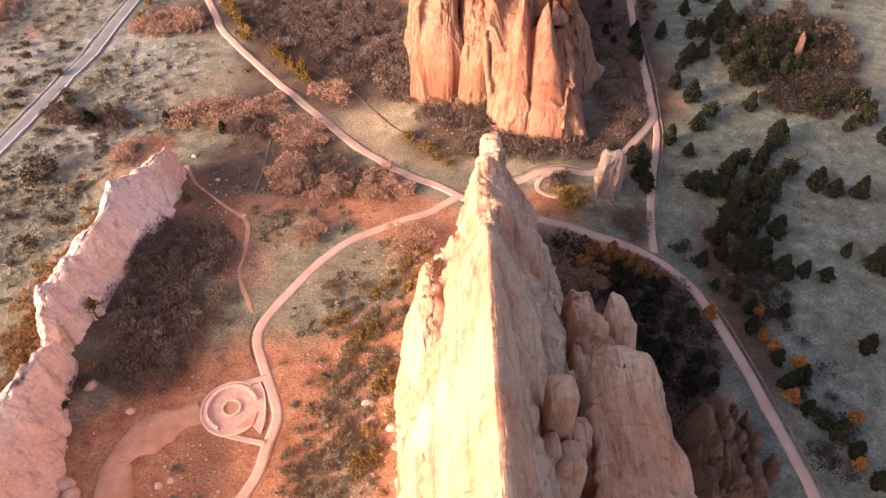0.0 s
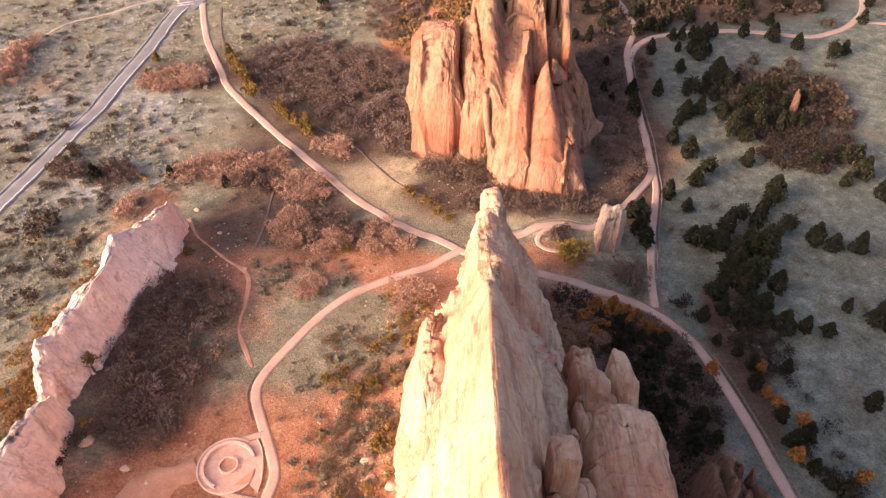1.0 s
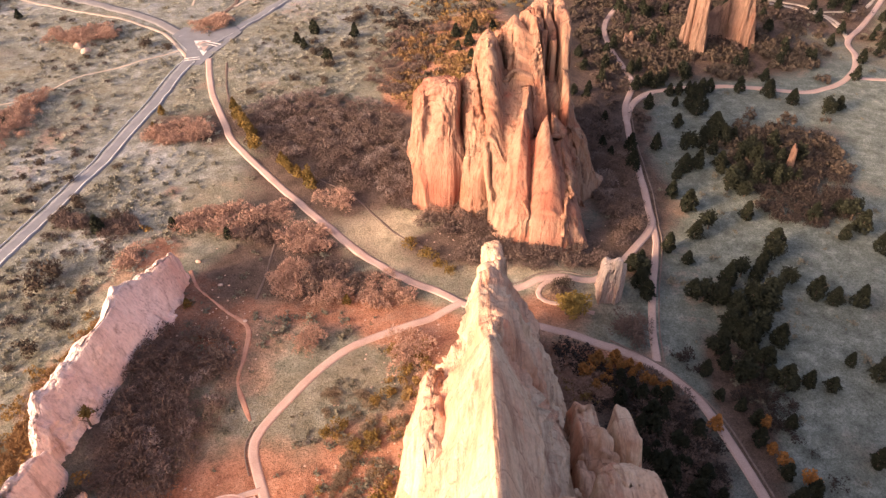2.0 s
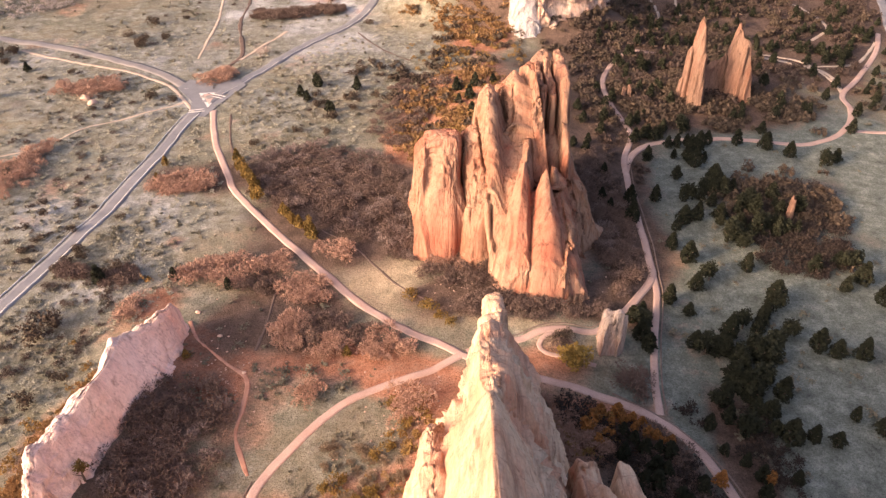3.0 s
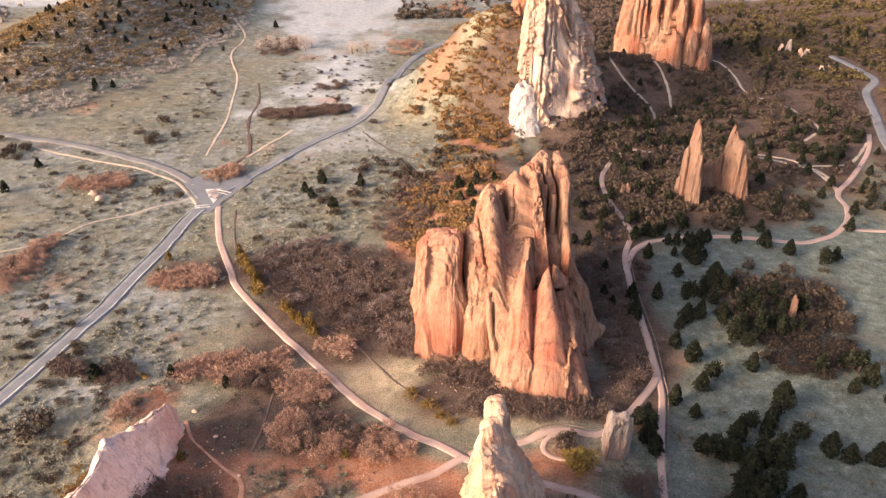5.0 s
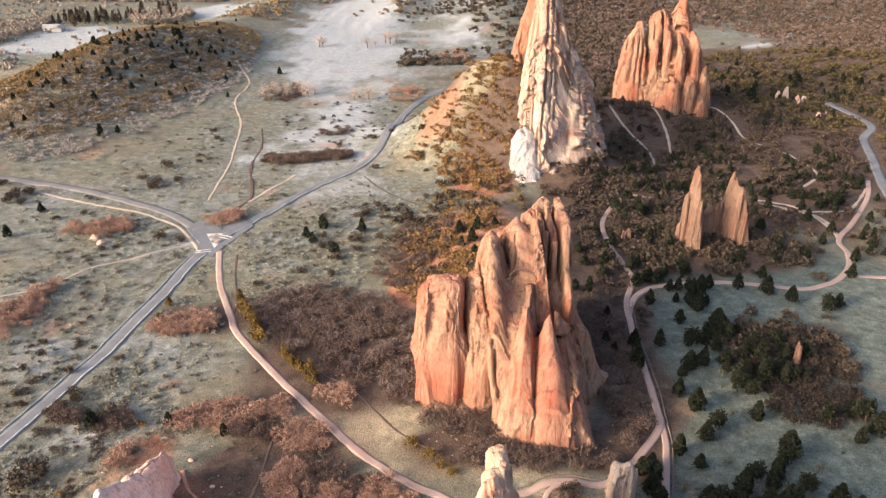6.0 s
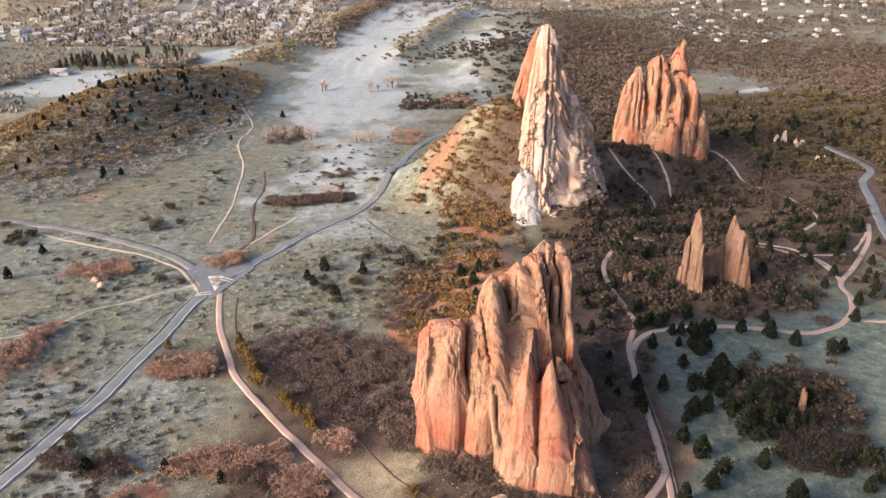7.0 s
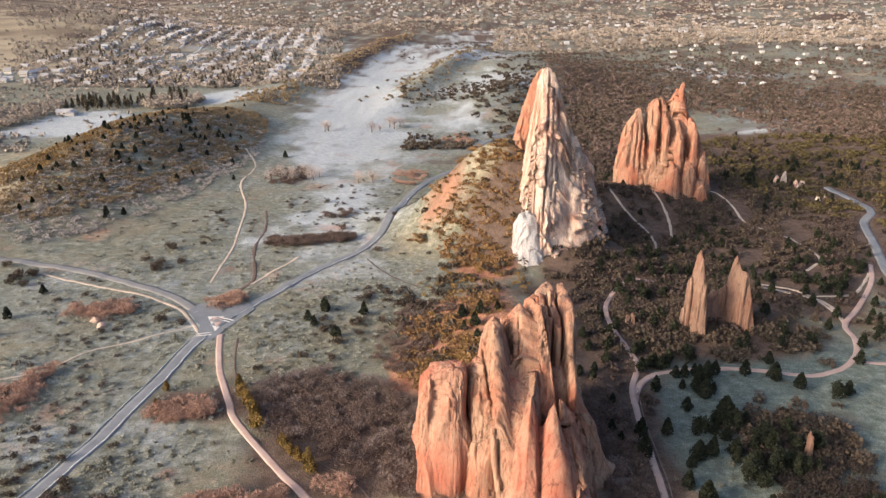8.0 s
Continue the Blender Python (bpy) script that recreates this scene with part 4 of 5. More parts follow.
slab(red_crag, [(127, 494, 30, 6, 10), (130.4, 494, 40, 6, 11), (131.6, 494, 60, 6, 14), (133.4, 493, 63, 6, 16), (136.4, 492, 66, 6, 19), (140, 492, 65, 6, 22), (143.6, 491, 62, 6, 24), (146.6, 491, 68, 6, 25), (149, 490, 74, 6, 26), (150.6, 490, 75.5, 6, 26), (152.6, 490, 70, 6, 26), (155, 490, 61, 6, 26), (159, 489, 54, 6, 25), (163.6, 488, 45, 6, 22), (168, 487, 33, 6, 18), (172.6, 486, 17, 5, 12)], ROCK_RED, 97, (2.5, 0.3), (1.35, 0.08), 1.3, 1.2, 1.0, 380, 140, label="jagged main massif", cracks=[([(x, lo), (x + lean, hi)], w, dp) for x, lean, lo, hi, w, dp in ((133.6, 0.6, 20, 60, 0.6, 2.6), (138, 1, 26, 66, 1.0, 4.5), (141.4, 0.4, 18, 58, 0.5, 2.2), (144.6, -0.2, 24, 66, 0.9, 4.2), (147.6, 0.5, 14, 62, 0.5, 2.4), (152.6, -0.8, 20, 70, 0.8, 3.6), (155.6, -1.4, 10, 56, 0.7, 3.0), (159, -1.6, 12, 50, 0.6, 2.8), (162.6, -2, 8, 42, 0.7, 3.0), (166.4, -2, 6, 32, 0.6, 2.6))], **CRAG)
for n, (x, y, hx, hy, top, back) in enumerate([(157, 476, 4.2, 9, 48, 6), (148, 476, 4.0, 9, 45, 8), (140.5, 480, 3.2, 8, 52, 6), (134, 482, 2.6, 7, 46, 4), (150.6, 489, 2.8, 5, 76, -6), (163, 474, 4.6, 10, 31, 8), (154, 468, 5.0, 8, 25, 8), (145, 468, 4.6, 8, 24, 8), (168, 478, 4.0, 9, 20, 6), (161, 464, 4.6, 6, 14, 6)]):
    column(red_crag, x, y, hx, hy, top, ROCK_RED, 90 + n, back, 0.35, 1.8, nu=96, nv=64, jag=1.0, flute=1.2, tall=6.0, plate=1.6, rough=1.1)

spires = thing("sandstone_spires", "twin thin sandstone spires in a juniper grove", "rock formation")
SPIRE = {"flute": 1.6, "tall": 9.0, "plate": 2.0, "split": 2.0, "taper": 0.02, "boxy": 0.5, "rib": 2.4, "edgy": 0.5, "pits": 0.2}
slab(spires, [(104.4, 275.5, 4, 1.0, 1.0), (104.0, 277, 12, 1.6, 1.3), (103.4, 279, 19, 1.9, 1.4), (102.4, 281.2, 28.5, 1.9, 1.4), (101.4, 283.4, 33.4, 1.7, 1.3), (100.9, 285, 30, 1.8, 1.3), (100.5, 287, 19, 1.9, 1.3), (100.1, 288.6, 10, 1.6, 1.2)], ROCK_BROWN, 107, (2.2, 0.2), (2.6, 0.2), 0.9, 1.8, 2.0, 240, 120, label="tall blade-like spire", **SPIRE)
slab(spires, [(126.0, 280.4, 3, 1.0, 1.0), (124.6, 281.6, 14, 1.6, 1.3), (122.8, 283.4, 23, 1.9, 1.5), (120.2, 285.6, 26, 2.0, 1.5), (118.2, 287.4, 28.6, 2.0, 1.5), (117.2, 288.6, 24, 2.0, 1.4), (116.0, 290, 15, 1.9, 1.4), (114.6, 291.2, 7, 1.6, 1.2)], ROCK_BROWN, 108, (2.2, 0.2), (2.6, 0.2), 0.9, 1.8, 2.0, 240, 120, label="shorter ragged spire", **SPIRE)
SPLINTERS = [(99.2, 284.6, 1.1, 2.6, 23), (97.9, 285.4, 0.8, 2.0, 12), (103.0, 278.6, 1.0, 2.2, 23), (105.6, 283.4, 0.6, 2.0, 20), (106.7, 284.8, 0.8, 1.8, 12), (120.8, 284.2, 0.9, 2.4, 25), (123.6, 282.2, 0.8, 1.8, 15), (115.2, 289.2, 1.2, 2.2, 19), (125.9, 284.6, 0.6, 1.6, 12)]
for n, (x, y, hx, hy, top) in enumerate(SPLINTERS):
    column(spires, x, y, hx, hy, top, ROCK_BROWN, 200 + n, -3, 0.35, 2.4, nu=64, nv=60, name="splinter", rough=0.7, groove=0.6, flute=0.5, tall=10.0, plate=0.9, split=1.8, jag=0.9, rib=2.0)
slab(spires, [(102.4, 289, 19, 2, 4), (105, 290, 15, 2.4, 6), (108, 291, 13, 2.4, 7), (111, 291.4, 13.5, 2.4, 7), (114, 291, 16, 2.4, 6), (116, 290, 19, 2, 4)], ROCK_BROWN, 106, (2.5, 0.3), (1.2, 0.15), 0.8, 0.8, 1.0, 160, 80, label="low ragged wall joining the spires", **SPIRE)

for label, blocks, mat in (("small upright sandstone block beside the path", [(41.6, 137.5, 2.1, 2.2, 11.5), (44.5, 138, 0.9, 2.0, 9)], ROCK_GREY),
                           ("thin sandstone needle among dark junipers", [(110, 196, 0.8, 1.5, 8.5), (110.9, 198, 0.6, 1.5, 5)], ROCK_BROWN),
                           ("stubby brown sandstone knob beside the path", [(76, 288, 1.0, 1.5, 6), (78, 288, 0.9, 1.5, 5)], ROCK_BROWN),
                           ("pale jagged rocks rising from the brush", [(231, 510, 2.6, 2, 9), (238, 515, 2.4, 2, 9), (240, 501, 2.2, 2, 7), (247, 505, 2.6, 2, 8), (250, 477, 1.6, 2, 5), (243, 473, 1.5, 2, 5)], ROCK_GREY),
                           ("dark jagged sandstone outcrop under the fin", [(51, 68, 2.2, 5, 11), (54, 67, 1.9, 5, 9.5), (56.5, 66, 1.5, 4, 7), (48, 64, 2.4, 6, 10), (51.5, 60, 3.0, 7, 8.5), (46, 57, 2.4, 6, 8), (55, 58, 2.2, 6, 5.5), (59.5, 60, 1.2, 2, 3.6)], ROCK_BROWN)):
    ob = thing("rock_outcrop", label, "rock")
    for k, (x, y, hx, hy, top) in enumerate(blocks):
        column(ob, x, y, hx, hy, top, mat, int(110 + x + k), 0, *((0.72, 5.0) if "path" in label else (0.3, 1.8)), nu=80, nv=50, rough=1.1, groove=1.0, plate=1.5, split=2.2, jag=1.4, edgy=0.6)

# ---- plants ----
rng = np.random.default_rng(7)


def clumps(centres, size, rng, flat=0.6, single=False, twig=1.0):
    """Small tilted leaf clumps: a bent quad pair at each centre."""
    n = len(centres)
    a, b = rng.normal(size=(n, 3)), rng.normal(size=(n, 3))
    b[:, 2] *= flat
    a /= np.linalg.norm(a, axis=1, keepdims=True)
    b -= a * (a * b).sum(1, keepdims=True)
    b /= np.linalg.norm(b, axis=1, keepdims=True)
    sz = (size * rng.uniform(0.6, 1.3, n))[:, None]
    nrm = np.cross(a, b) * sz * 0.35
    quad = np.stack([centres - a * sz, centres - b * sz * 0.7 + nrm, centres + a * sz, centres + b * sz * 0.7 + nrm], 1)
    if single:
        return np.stack([centres - a * sz, centres + a * sz * 0.6 - b * sz * 0.9 * twig, centres + a * sz * 0.5 + b * sz * twig], 1).reshape(-1, 3), np.arange(3 * n).reshape(n, 3)
    f = np.arange(4 * n).reshape(n, 4)
    tri = np.concatenate([f[:, [0, 1, 2]], f[:, [0, 2, 3]]])
    return quad.reshape(-1, 3), tri


def cone_crown(rng, h, r, n):
    t = rng.uniform(0.03, 1, n) ** 0.85
    ang = rng.uniform(0, 2 * np.pi, n)
    lobes = 1 + 0.22 * np.sin(3 * ang + rng.uniform(0, 6)) + 0.18 * np.sin(5 * ang + 9 * t)
    rad = r * np.clip((1 - t) ** 0.75, 0.05, 1) * np.clip(t * 6, 0.5, 1) * lobes * rng.uniform(0.55, 1.05, n) ** 0.5
    return np.stack([rad * np.cos(ang), rad * np.sin(ang), 0.06 * h + t * h * 0.95], -1)


def dome_crown(rng, h, r, n):
    lumps = np.stack([rng.normal(0, 0.45 * r, 9), rng.normal(0, 0.45 * r, 9), rng.uniform(0.4, 0.75, 9) * h], -1)
    p = rng.normal(size=(n, 3))
    p /= np.linalg.norm(p, axis=1, keepdims=True)
    p = lumps[rng.integers(0, 9, n)] + p * np.array([0.5 * r, 0.5 * r, 0.34 * h]) * rng.uniform(0.5, 1, (n, 1))
    p[:, 2] = np.clip(p[:, 2], 0.08 * h, None)
    return p


def trunk_mesh(bm, h, r, limbs, rng):
    def limb(p0, p1, r0, r1):
        way = (Vector(p1) - Vector(p0))
        m = Matrix.Translation((Vector(p0) + Vector(p1)) / 2) @ way.to_track_quat("Z", "Y").to_matrix().to_4x4()
        bmesh.ops.create_cone(bm, cap_ends=True, segments=6, radius1=r0, radius2=r1, depth=way.length, matrix=m)
    limb((0, 0, -0.3), (0.1 * r, 0.05, h * 0.55), r, r * 0.5)
    for k in range(limbs):
        a = 2 * math.pi * k / limbs + rng.uniform(0, 1)
        z = h * rng.uniform(0.25, 0.5)
        limb((0, 0, z), (math.cos(a) * h * 0.25, math.sin(a) * h * 0.25, z + h * 0.25), r * 0.4, r * 0.15)


def tree_proto(name, label, category, group, leaf, h, r, n, size, crown, seed):
    g = np.random.default_rng(seed)
    ob = thing(name, label, category, group)
    bm = bmesh.new()
    trunk_mesh(bm, h, 0.05 * h, 4, g)
    part("trunk", bm, BARK, ob)
    v, f = clumps(crown(g, h, r, n), size, g)
    mesh_object("crown", v, f, leaf, ob)
    return ob


def height(x, y):
    return float(terrain(x, y)) + 0.25 * float(fbm(x / 6, y / 6, 0 * x, 5, 3)) + (min(max((y - 500) / 1500, 0), 1) * 7 * float(fbm(np.float64(x / 160), np.float64(y / 160), 0.0, 9, 4)) if y > 500 else 0)


def plant(protos, spots, rng, low=0.8, high=1.25):
    """Sets the first spots with the prototypes and the rest with copies of them."""
    for k, (x, y, *s) in enumerate(spots):
        p = protos[k % len(protos)]
        size = s[0] if s else rng.uniform(low, high)
        m = pose(x, y, height(x, y) - 0.1, 0, 0, rng.uniform(0, 360)) @ Matrix.Diagonal((size, size, size * rng.uniform(0.9, 1.15), 1))
        if k < len(protos):
            p.matrix_basis = m
        else:
            made = copy_thing(p, m)
            made.matrix_basis = m


JUN = "dark green juniper standing in frosty meadow"
junipers = [tree_proto("juniper", JUN, "tree", "junipers in the meadow", JUNIPER, 6.0, 2.0 + 0.3 * k, 620, 0.42, cone_crown if k < 3 else dome_crown, 20 + k) for k in range(4)]
# meadow junipers, east of the tower
MEADOW = [(66, 183), (72, 174), (71, 162), (76, 166), (62, 156), (66, 151), (89, 187), (91, 181), (88, 170), (107, 169), (115, 172), (118, 169), (112, 160), (118, 163), (120, 154), (90, 143), (95, 137), (99, 135), (91, 156), (89, 153), (86, 150),
          (84, 147), (82, 144), (79, 146), (74, 142), (64, 138), (68, 136), (82, 136), (105, 134), (76, 194), (73, 191), (79, 195), (81, 196), (120, 242), (126, 237), (135, 230), (91, 246), (95, 244), (99, 247), (91, 255), (61, 204), (60, 195)]
MEADOW2 = [(70, 136), (66, 136), (72, 120), (73, 129), (78, 126), (68, 111), (82, 108), (87, 107), (99, 110), (103, 112), (109, 106), (112, 130), (117, 130), (52, 148), (52, 143), (53, 150), (104, 82),
           (74, 134), (78, 133), (70, 127), (75, 115), (64, 118), (80, 121), (83, 137), (96, 187), (99, 190), (92, 192), (88, 196)]
DARK = [(x, y) for x, y in rng.normal((108, 196), (11, 9), (12, 2))] + [(x, y) for x, y in rng.normal((93, 212), (5, 9), (18, 2))] + [(x, y) for x, y in rng.normal((73, 126), (6, 9), (18, 2))] + [(51, 141), (52, 145), (50, 148), (52, 137)]
plant(junipers, MEADOW + MEADOW2 + DARK, rng, 0.75, 1.3)

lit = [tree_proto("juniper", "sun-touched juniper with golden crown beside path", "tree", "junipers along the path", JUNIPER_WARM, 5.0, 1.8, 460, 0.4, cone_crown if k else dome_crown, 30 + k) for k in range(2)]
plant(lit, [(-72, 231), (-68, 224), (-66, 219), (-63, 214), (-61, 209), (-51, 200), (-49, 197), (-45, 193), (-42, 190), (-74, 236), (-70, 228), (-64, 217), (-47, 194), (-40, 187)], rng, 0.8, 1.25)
# The orange leaf colour stands in for low sun catching these junipers.
rusty = [tree_proto("juniper", "small juniper beside the path, tinted as if lit orange", "tree", "junipers along the path", JUNIPER_ORANGE_LIT, 4.2, 1.6, 420, 0.34, cone_crown if k else dome_crown, 45 + k) for k in range(2)]
plant(rusty, [(68, 97), (68, 91), (73, 83), (69, 76), (79, 71), (77, 62), (34, 114), (38, 113), (41, 114), (43, 111), (48, 108), (58, 97), (32, 111), (36, 116), (69, 88), (45, 113), (37, 110), (40, 116), (34, 108), (43, 114), (46, 109), (50, 107)], rng, 0.7, 1.15)
plant(junipers[:1], [(65, 102), (66, 93), (69, 85), (69, 79), (71, 73), (75, 68), (77, 64), (79, 58), (60, 112), (65, 114), (74, 110), (79, 108), (74, 97), (88, 87), (101, 108), (94, 114), (67, 98), (72, 80), (73, 70), (40, 110), (44, 105), (47, 99), (42, 97), (50, 92), (45, 88), (54, 96), (49, 104), (39, 104), (52, 84), (43, 80)], rng, 0.6, 1.0)

far_jun = [tree_proto("juniper", "small dark juniper on the brushy slope", "tree", "junipers on the slopes", JUNIPER, 5.0, 1.9, 220, 0.55, cone_crown, 36 + k) for k in range(3)]


def free(x, y, gap=1.0):
    for line, half in LANES:
        if ((line[:, 0] - x) ** 2 + (line[:, 1] - y) ** 2).min() < (half + gap) ** 2:
            return False
    return True


def scattered(regions, rng, clump=-0.25):
    out = []
    for cx, cy, rx, ry, n in regions:
        for u, v in rng.normal(0, 0.55, (n, 2)):
            x, y = cx + rx * u, cy + ry * v
            if y > 12 and free(x, y, 2.0) and float(fbm(np.float64(x / 9), np.float64(y / 9), 0.0, 33, 2)) + rng.normal(0, 0.2) > clump:
                out.append((x, y))
    return out


def disc(cx, cy, rx, ry, turn, n, rng, clump=-0.5):
    """Spots spread evenly over a turned ellipse, with gaps."""
    c, s, out = math.cos(radians(turn)), math.sin(radians(turn)), []
    for r, a in zip(np.sqrt(rng.uniform(0, 1, n)), rng.uniform(0, 2 * np.pi, n)):
        u, v = rx * r * math.cos(a), ry * r * math.sin(a)
        x, y = cx + c * u - s * v, cy + s * u + c * v
        if free(x, y, 2.0) and float(fbm(np.float64(x / 14), np.float64(y / 14), 0.0, 35, 2)) + rng.normal(0, 0.25) > clump:
            out.append((x, y))
    return out


plant(far_jun, scattered([(85, 275, 25, 45, 30), (130, 275, 40, 25, 40), (110, 320, 60, 40, 30), (-45, 285, 40, 30, 10), (-75, 150, 40, 30, 8),
                          (15, 265, 18, 30, 10), (60, 235, 10, 30, 10), (48, 90, 10, 24, 40), (90, 245, 14, 10, 10)], rng), rng, 0.7, 1.2)


def stuff_mesh(name, label, category, spots, leaf, h, r, n, size, seed, crown=dome_crown, scale=(0.6, 1.3), twig=1.0):
    """Many like shrubs, too many to count, as one mesh."""
    g = np.random.default_rng(seed)
    protos = [clumps(crown(g, h, r, n), size * 1.12, g, single=True, twig=twig) for _ in range(5)]
    V, F, base = [], [], 0
    for k, (x, y) in enumerate(spots):
        v, f = protos[k % 5]
        s, a = g.uniform(*scale), g.uniform(0, 6.28)
        c, d = math.cos(a) * s, math.sin(a) * s
        q = np.stack([v[:, 0] * c - v[:, 1] * d + x, v[:, 0] * d + v[:, 1] * c + y, v[:, 2] * s + height(x, y) - 0.1], -1)
        V.append(q)
        F.append(f + base)
        base += len(v)
    return tagged(mesh_object(name, np.concatenate(V), np.concatenate(F), leaf), label, category, kind="stuff")


stuff_mesh("juniper_woods", "dark junipers crowding the brushy slopes", "woods", scattered([(150, 370, 90, 50, 150), (190, 330, 30, 30, 40), (190, 270, 30, 40, 30), (260, 520, 140, 110, 260), (170, 520, 90, 40, 80), (-238, 600, 60, 150, 220), (-220, 250, 50, 60, 14)], rng), JUNIPER, 5.0, 1.9, 200, 0.55, 50, cone_crown, (0.6, 1.2))


def brush(name, label, category, regions, leaf, h, r, n, seed, scale=(0.6, 1.35), width=0.1):
    """Leafless bushes as domes of slender twigs that fan out from the foot; regions: centre, half-widths, count."""
    g = np.random.default_rng(seed)
    protos = []
    for _ in range(6):
        lumps = np.stack([g.normal(0, 0.42 * r, 7), g.normal(0, 0.42 * r, 7), g.uniform(0.35, 0.62, 7) * h], -1)
        p = g.normal(size=(n, 3))
        p[:, 2] = np.abs(p[:, 2]) * 0.9 - 0.15
        p /= np.linalg.norm(p, axis=1, keepdims=True)
        out = p + g.normal(0, 0.3, (n, 3))
        out /= np.linalg.norm(out, axis=1, keepdims=True)
        p = lumps[g.integers(0, 7, n)] + p * np.array([0.48 * r, 0.48 * r, 0.36 * h]) * g.uniform(0.55, 1, (n, 1))
        side = np.cross(out, g.normal(size=(n, 3)))
        side /= np.linalg.norm(side, axis=1, keepdims=True) + 1e-9
        long, wide = g.uniform(0.35, 0.75, (n, 1)), g.uniform(0.6, 1.4, (n, 1)) * width
        protos.append(np.stack([p - side * wide, p + side * wide, p + out * long], 1).reshape(-1, 3))
    V = []
    for cx, cy, rx, ry, count in regions:
        for q, a in zip(np.sqrt(g.uniform(0, 1, count)), g.uniform(0, 6.283, count)):
            x, y = cx + rx * q * math.cos(a), cy + ry * q * math.sin(a)
            if free(x, y, 1.6):
                v, s, a = protos[g.integers(0, 6)], g.uniform(*scale), g.uniform(0, 6.283)
                c, d = math.cos(a) * s, math.sin(a) * s
                V.append(np.stack([v[:, 0] * c - v[:, 1] * d + x, v[:, 0] * d + v[:, 1] * c + y, v[:, 2] * s + height(x, y) - 0.15], -1))
    V = np.concatenate(V)
    return tagged(mesh_object(name, V, np.arange(len(V)).reshape(-1, 3), leaf), label, category, kind="stuff")


brush("oak_thicket", "bare brown oak thicket beneath the red tower", "thicket", [(-40, 222, 27, 22, 210), (-22, 200, 16, 18, 80), (-8, 184, 10, 10, 40), (0, 169, 7, 7, 26), (24, 152, 22, 5, 90), (12, 165, 8, 5, 30), (52, 196, 7, 44, 190), (-60, 108, 11, 20, 120), (-62, 90, 9, 12, 50), (46, 92, 8, 25, 100), (46, 124, 4, 6, 20)], OAK, 2.6, 2.3, 220, 51, width=0.12)
brush("oak_thicket", "lilac-grey leafless bushes under the red tower", "thicket", [(-44, 226, 27, 22, 70), (-20, 198, 14, 18, 30), (52, 190, 7, 40, 40), (-60, 106, 11, 20, 36), (-4, 180, 10, 8, 14)], RIMED_OAK, 2.4, 2.1, 300, 99)
brush("oak_thicket", "russet leafless oak thicket beside the footpath", "thicket", [(-90, 219, 11, 6, 44), (-64, 170, 12, 7, 46), (-47, 173, 4, 4, 10), (-38, 161, 7, 6, 26), (-40, 144, 5, 6, 22), (-14, 140, 7, 6, 30), (-30, 139, 5, 4, 10), (-32, 180, 4, 4, 8), (-83, 153, 4, 4, 8), (2, 172, 5, 4, 9), (-33, 123, 4, 3, 8), (-8, 119, 4, 5, 8), (-148, 300, 11, 7, 40), (-162, 297, 6, 4, 12), (-100, 311, 7, 8, 26), (-148, 229, 7, 20, 36), (-28, 540, 14, 22, 30), (8, 680, 14, 26, 30)], OAK_RED, 3.0, 2.5, 460, 52, width=0.1)
brush("oak_thicket", "grey-brown leafless thicket with darker twigs", "thicket", [(-31, 145, 6, 6, 22), (-94, 167, 6, 4, 22), (-106, 170, 6, 3, 14), (-22, 143, 5, 5, 14), (-52, 164, 6, 7, 18), (-118, 540, 15, 24, 60), (-66, 445, 12, 8, 20), (-16, 262, 12, 18, 40), (-10, 292, 12, 14, 34), (24, 128, 3, 3, 4), (29, 139, 3, 2, 4)], OAK, 2.4, 2.1, 420, 95)
brush("scrub", "tawny bushes along the far side of the pale fin", "scrub", [(-87, 104, 4, 14, 22), (-90, 88, 4, 10, 14), (-84, 122, 4, 8, 8)], OAK_GOLD, 2.2, 1.8, 360, 191)
brush("oak_thicket", "russet brush on the sunlit ground under the fin", "thicket", [(25, 112, 6, 5, 22), (30, 107, 7, 5, 18), (20, 118, 4, 3, 7)], OAK_RED, 1.8, 1.6, 420, 192)
brush("grass_tuft", "pale straw tufts speckling the meadow", "grass", [(-120, 230, 50, 60, 900), (-140, 330, 60, 50, 500), (-60, 290, 45, 50, 600), (-100, 150, 26, 40, 600), (-30, 330, 30, 40, 200)], STRAW_TUFT, 0.5, 0.6, 26, 194, scale=(0.6, 1.6), width=0.1)
brush("scrub_row", "dense row of grey-brown willow scrub in the valley", "thicket", [(-90, 390, 10, 7, 40), (-77, 392, 12, 6, 40), (-62, 397, 11, 6, 44)], OAK, 3.6, 2.8, 420, 56, width=0.13)
brush("scrub", "olive brown scrub on the slope beside the fin", "scrub", [(-17, 78, 6, 20, 60), (-24, 66, 6, 12, 30), (-12, 100, 7, 8, 20), (-22, 104, 5, 6, 12)], BRUSH_OLIVE, 1.2, 1.2, 260, 96, width=0.07)
brush("scrub", "low grey brush scattered over the frosty meadow", "scrub", [(-125, 210, 14, 40, 22), (-140, 250, 24, 40, 26), (-150, 330, 30, 24, 16), (-60, 470, 50, 50, 50), (-25, 455, 16, 40, 30), (-140, 420, 26, 40, 20), (-45, 300, 30, 30, 24), (-105, 150, 16, 24, 50)], OAK_DARK, 1.2, 1.3, 160, 97, width=0.09)
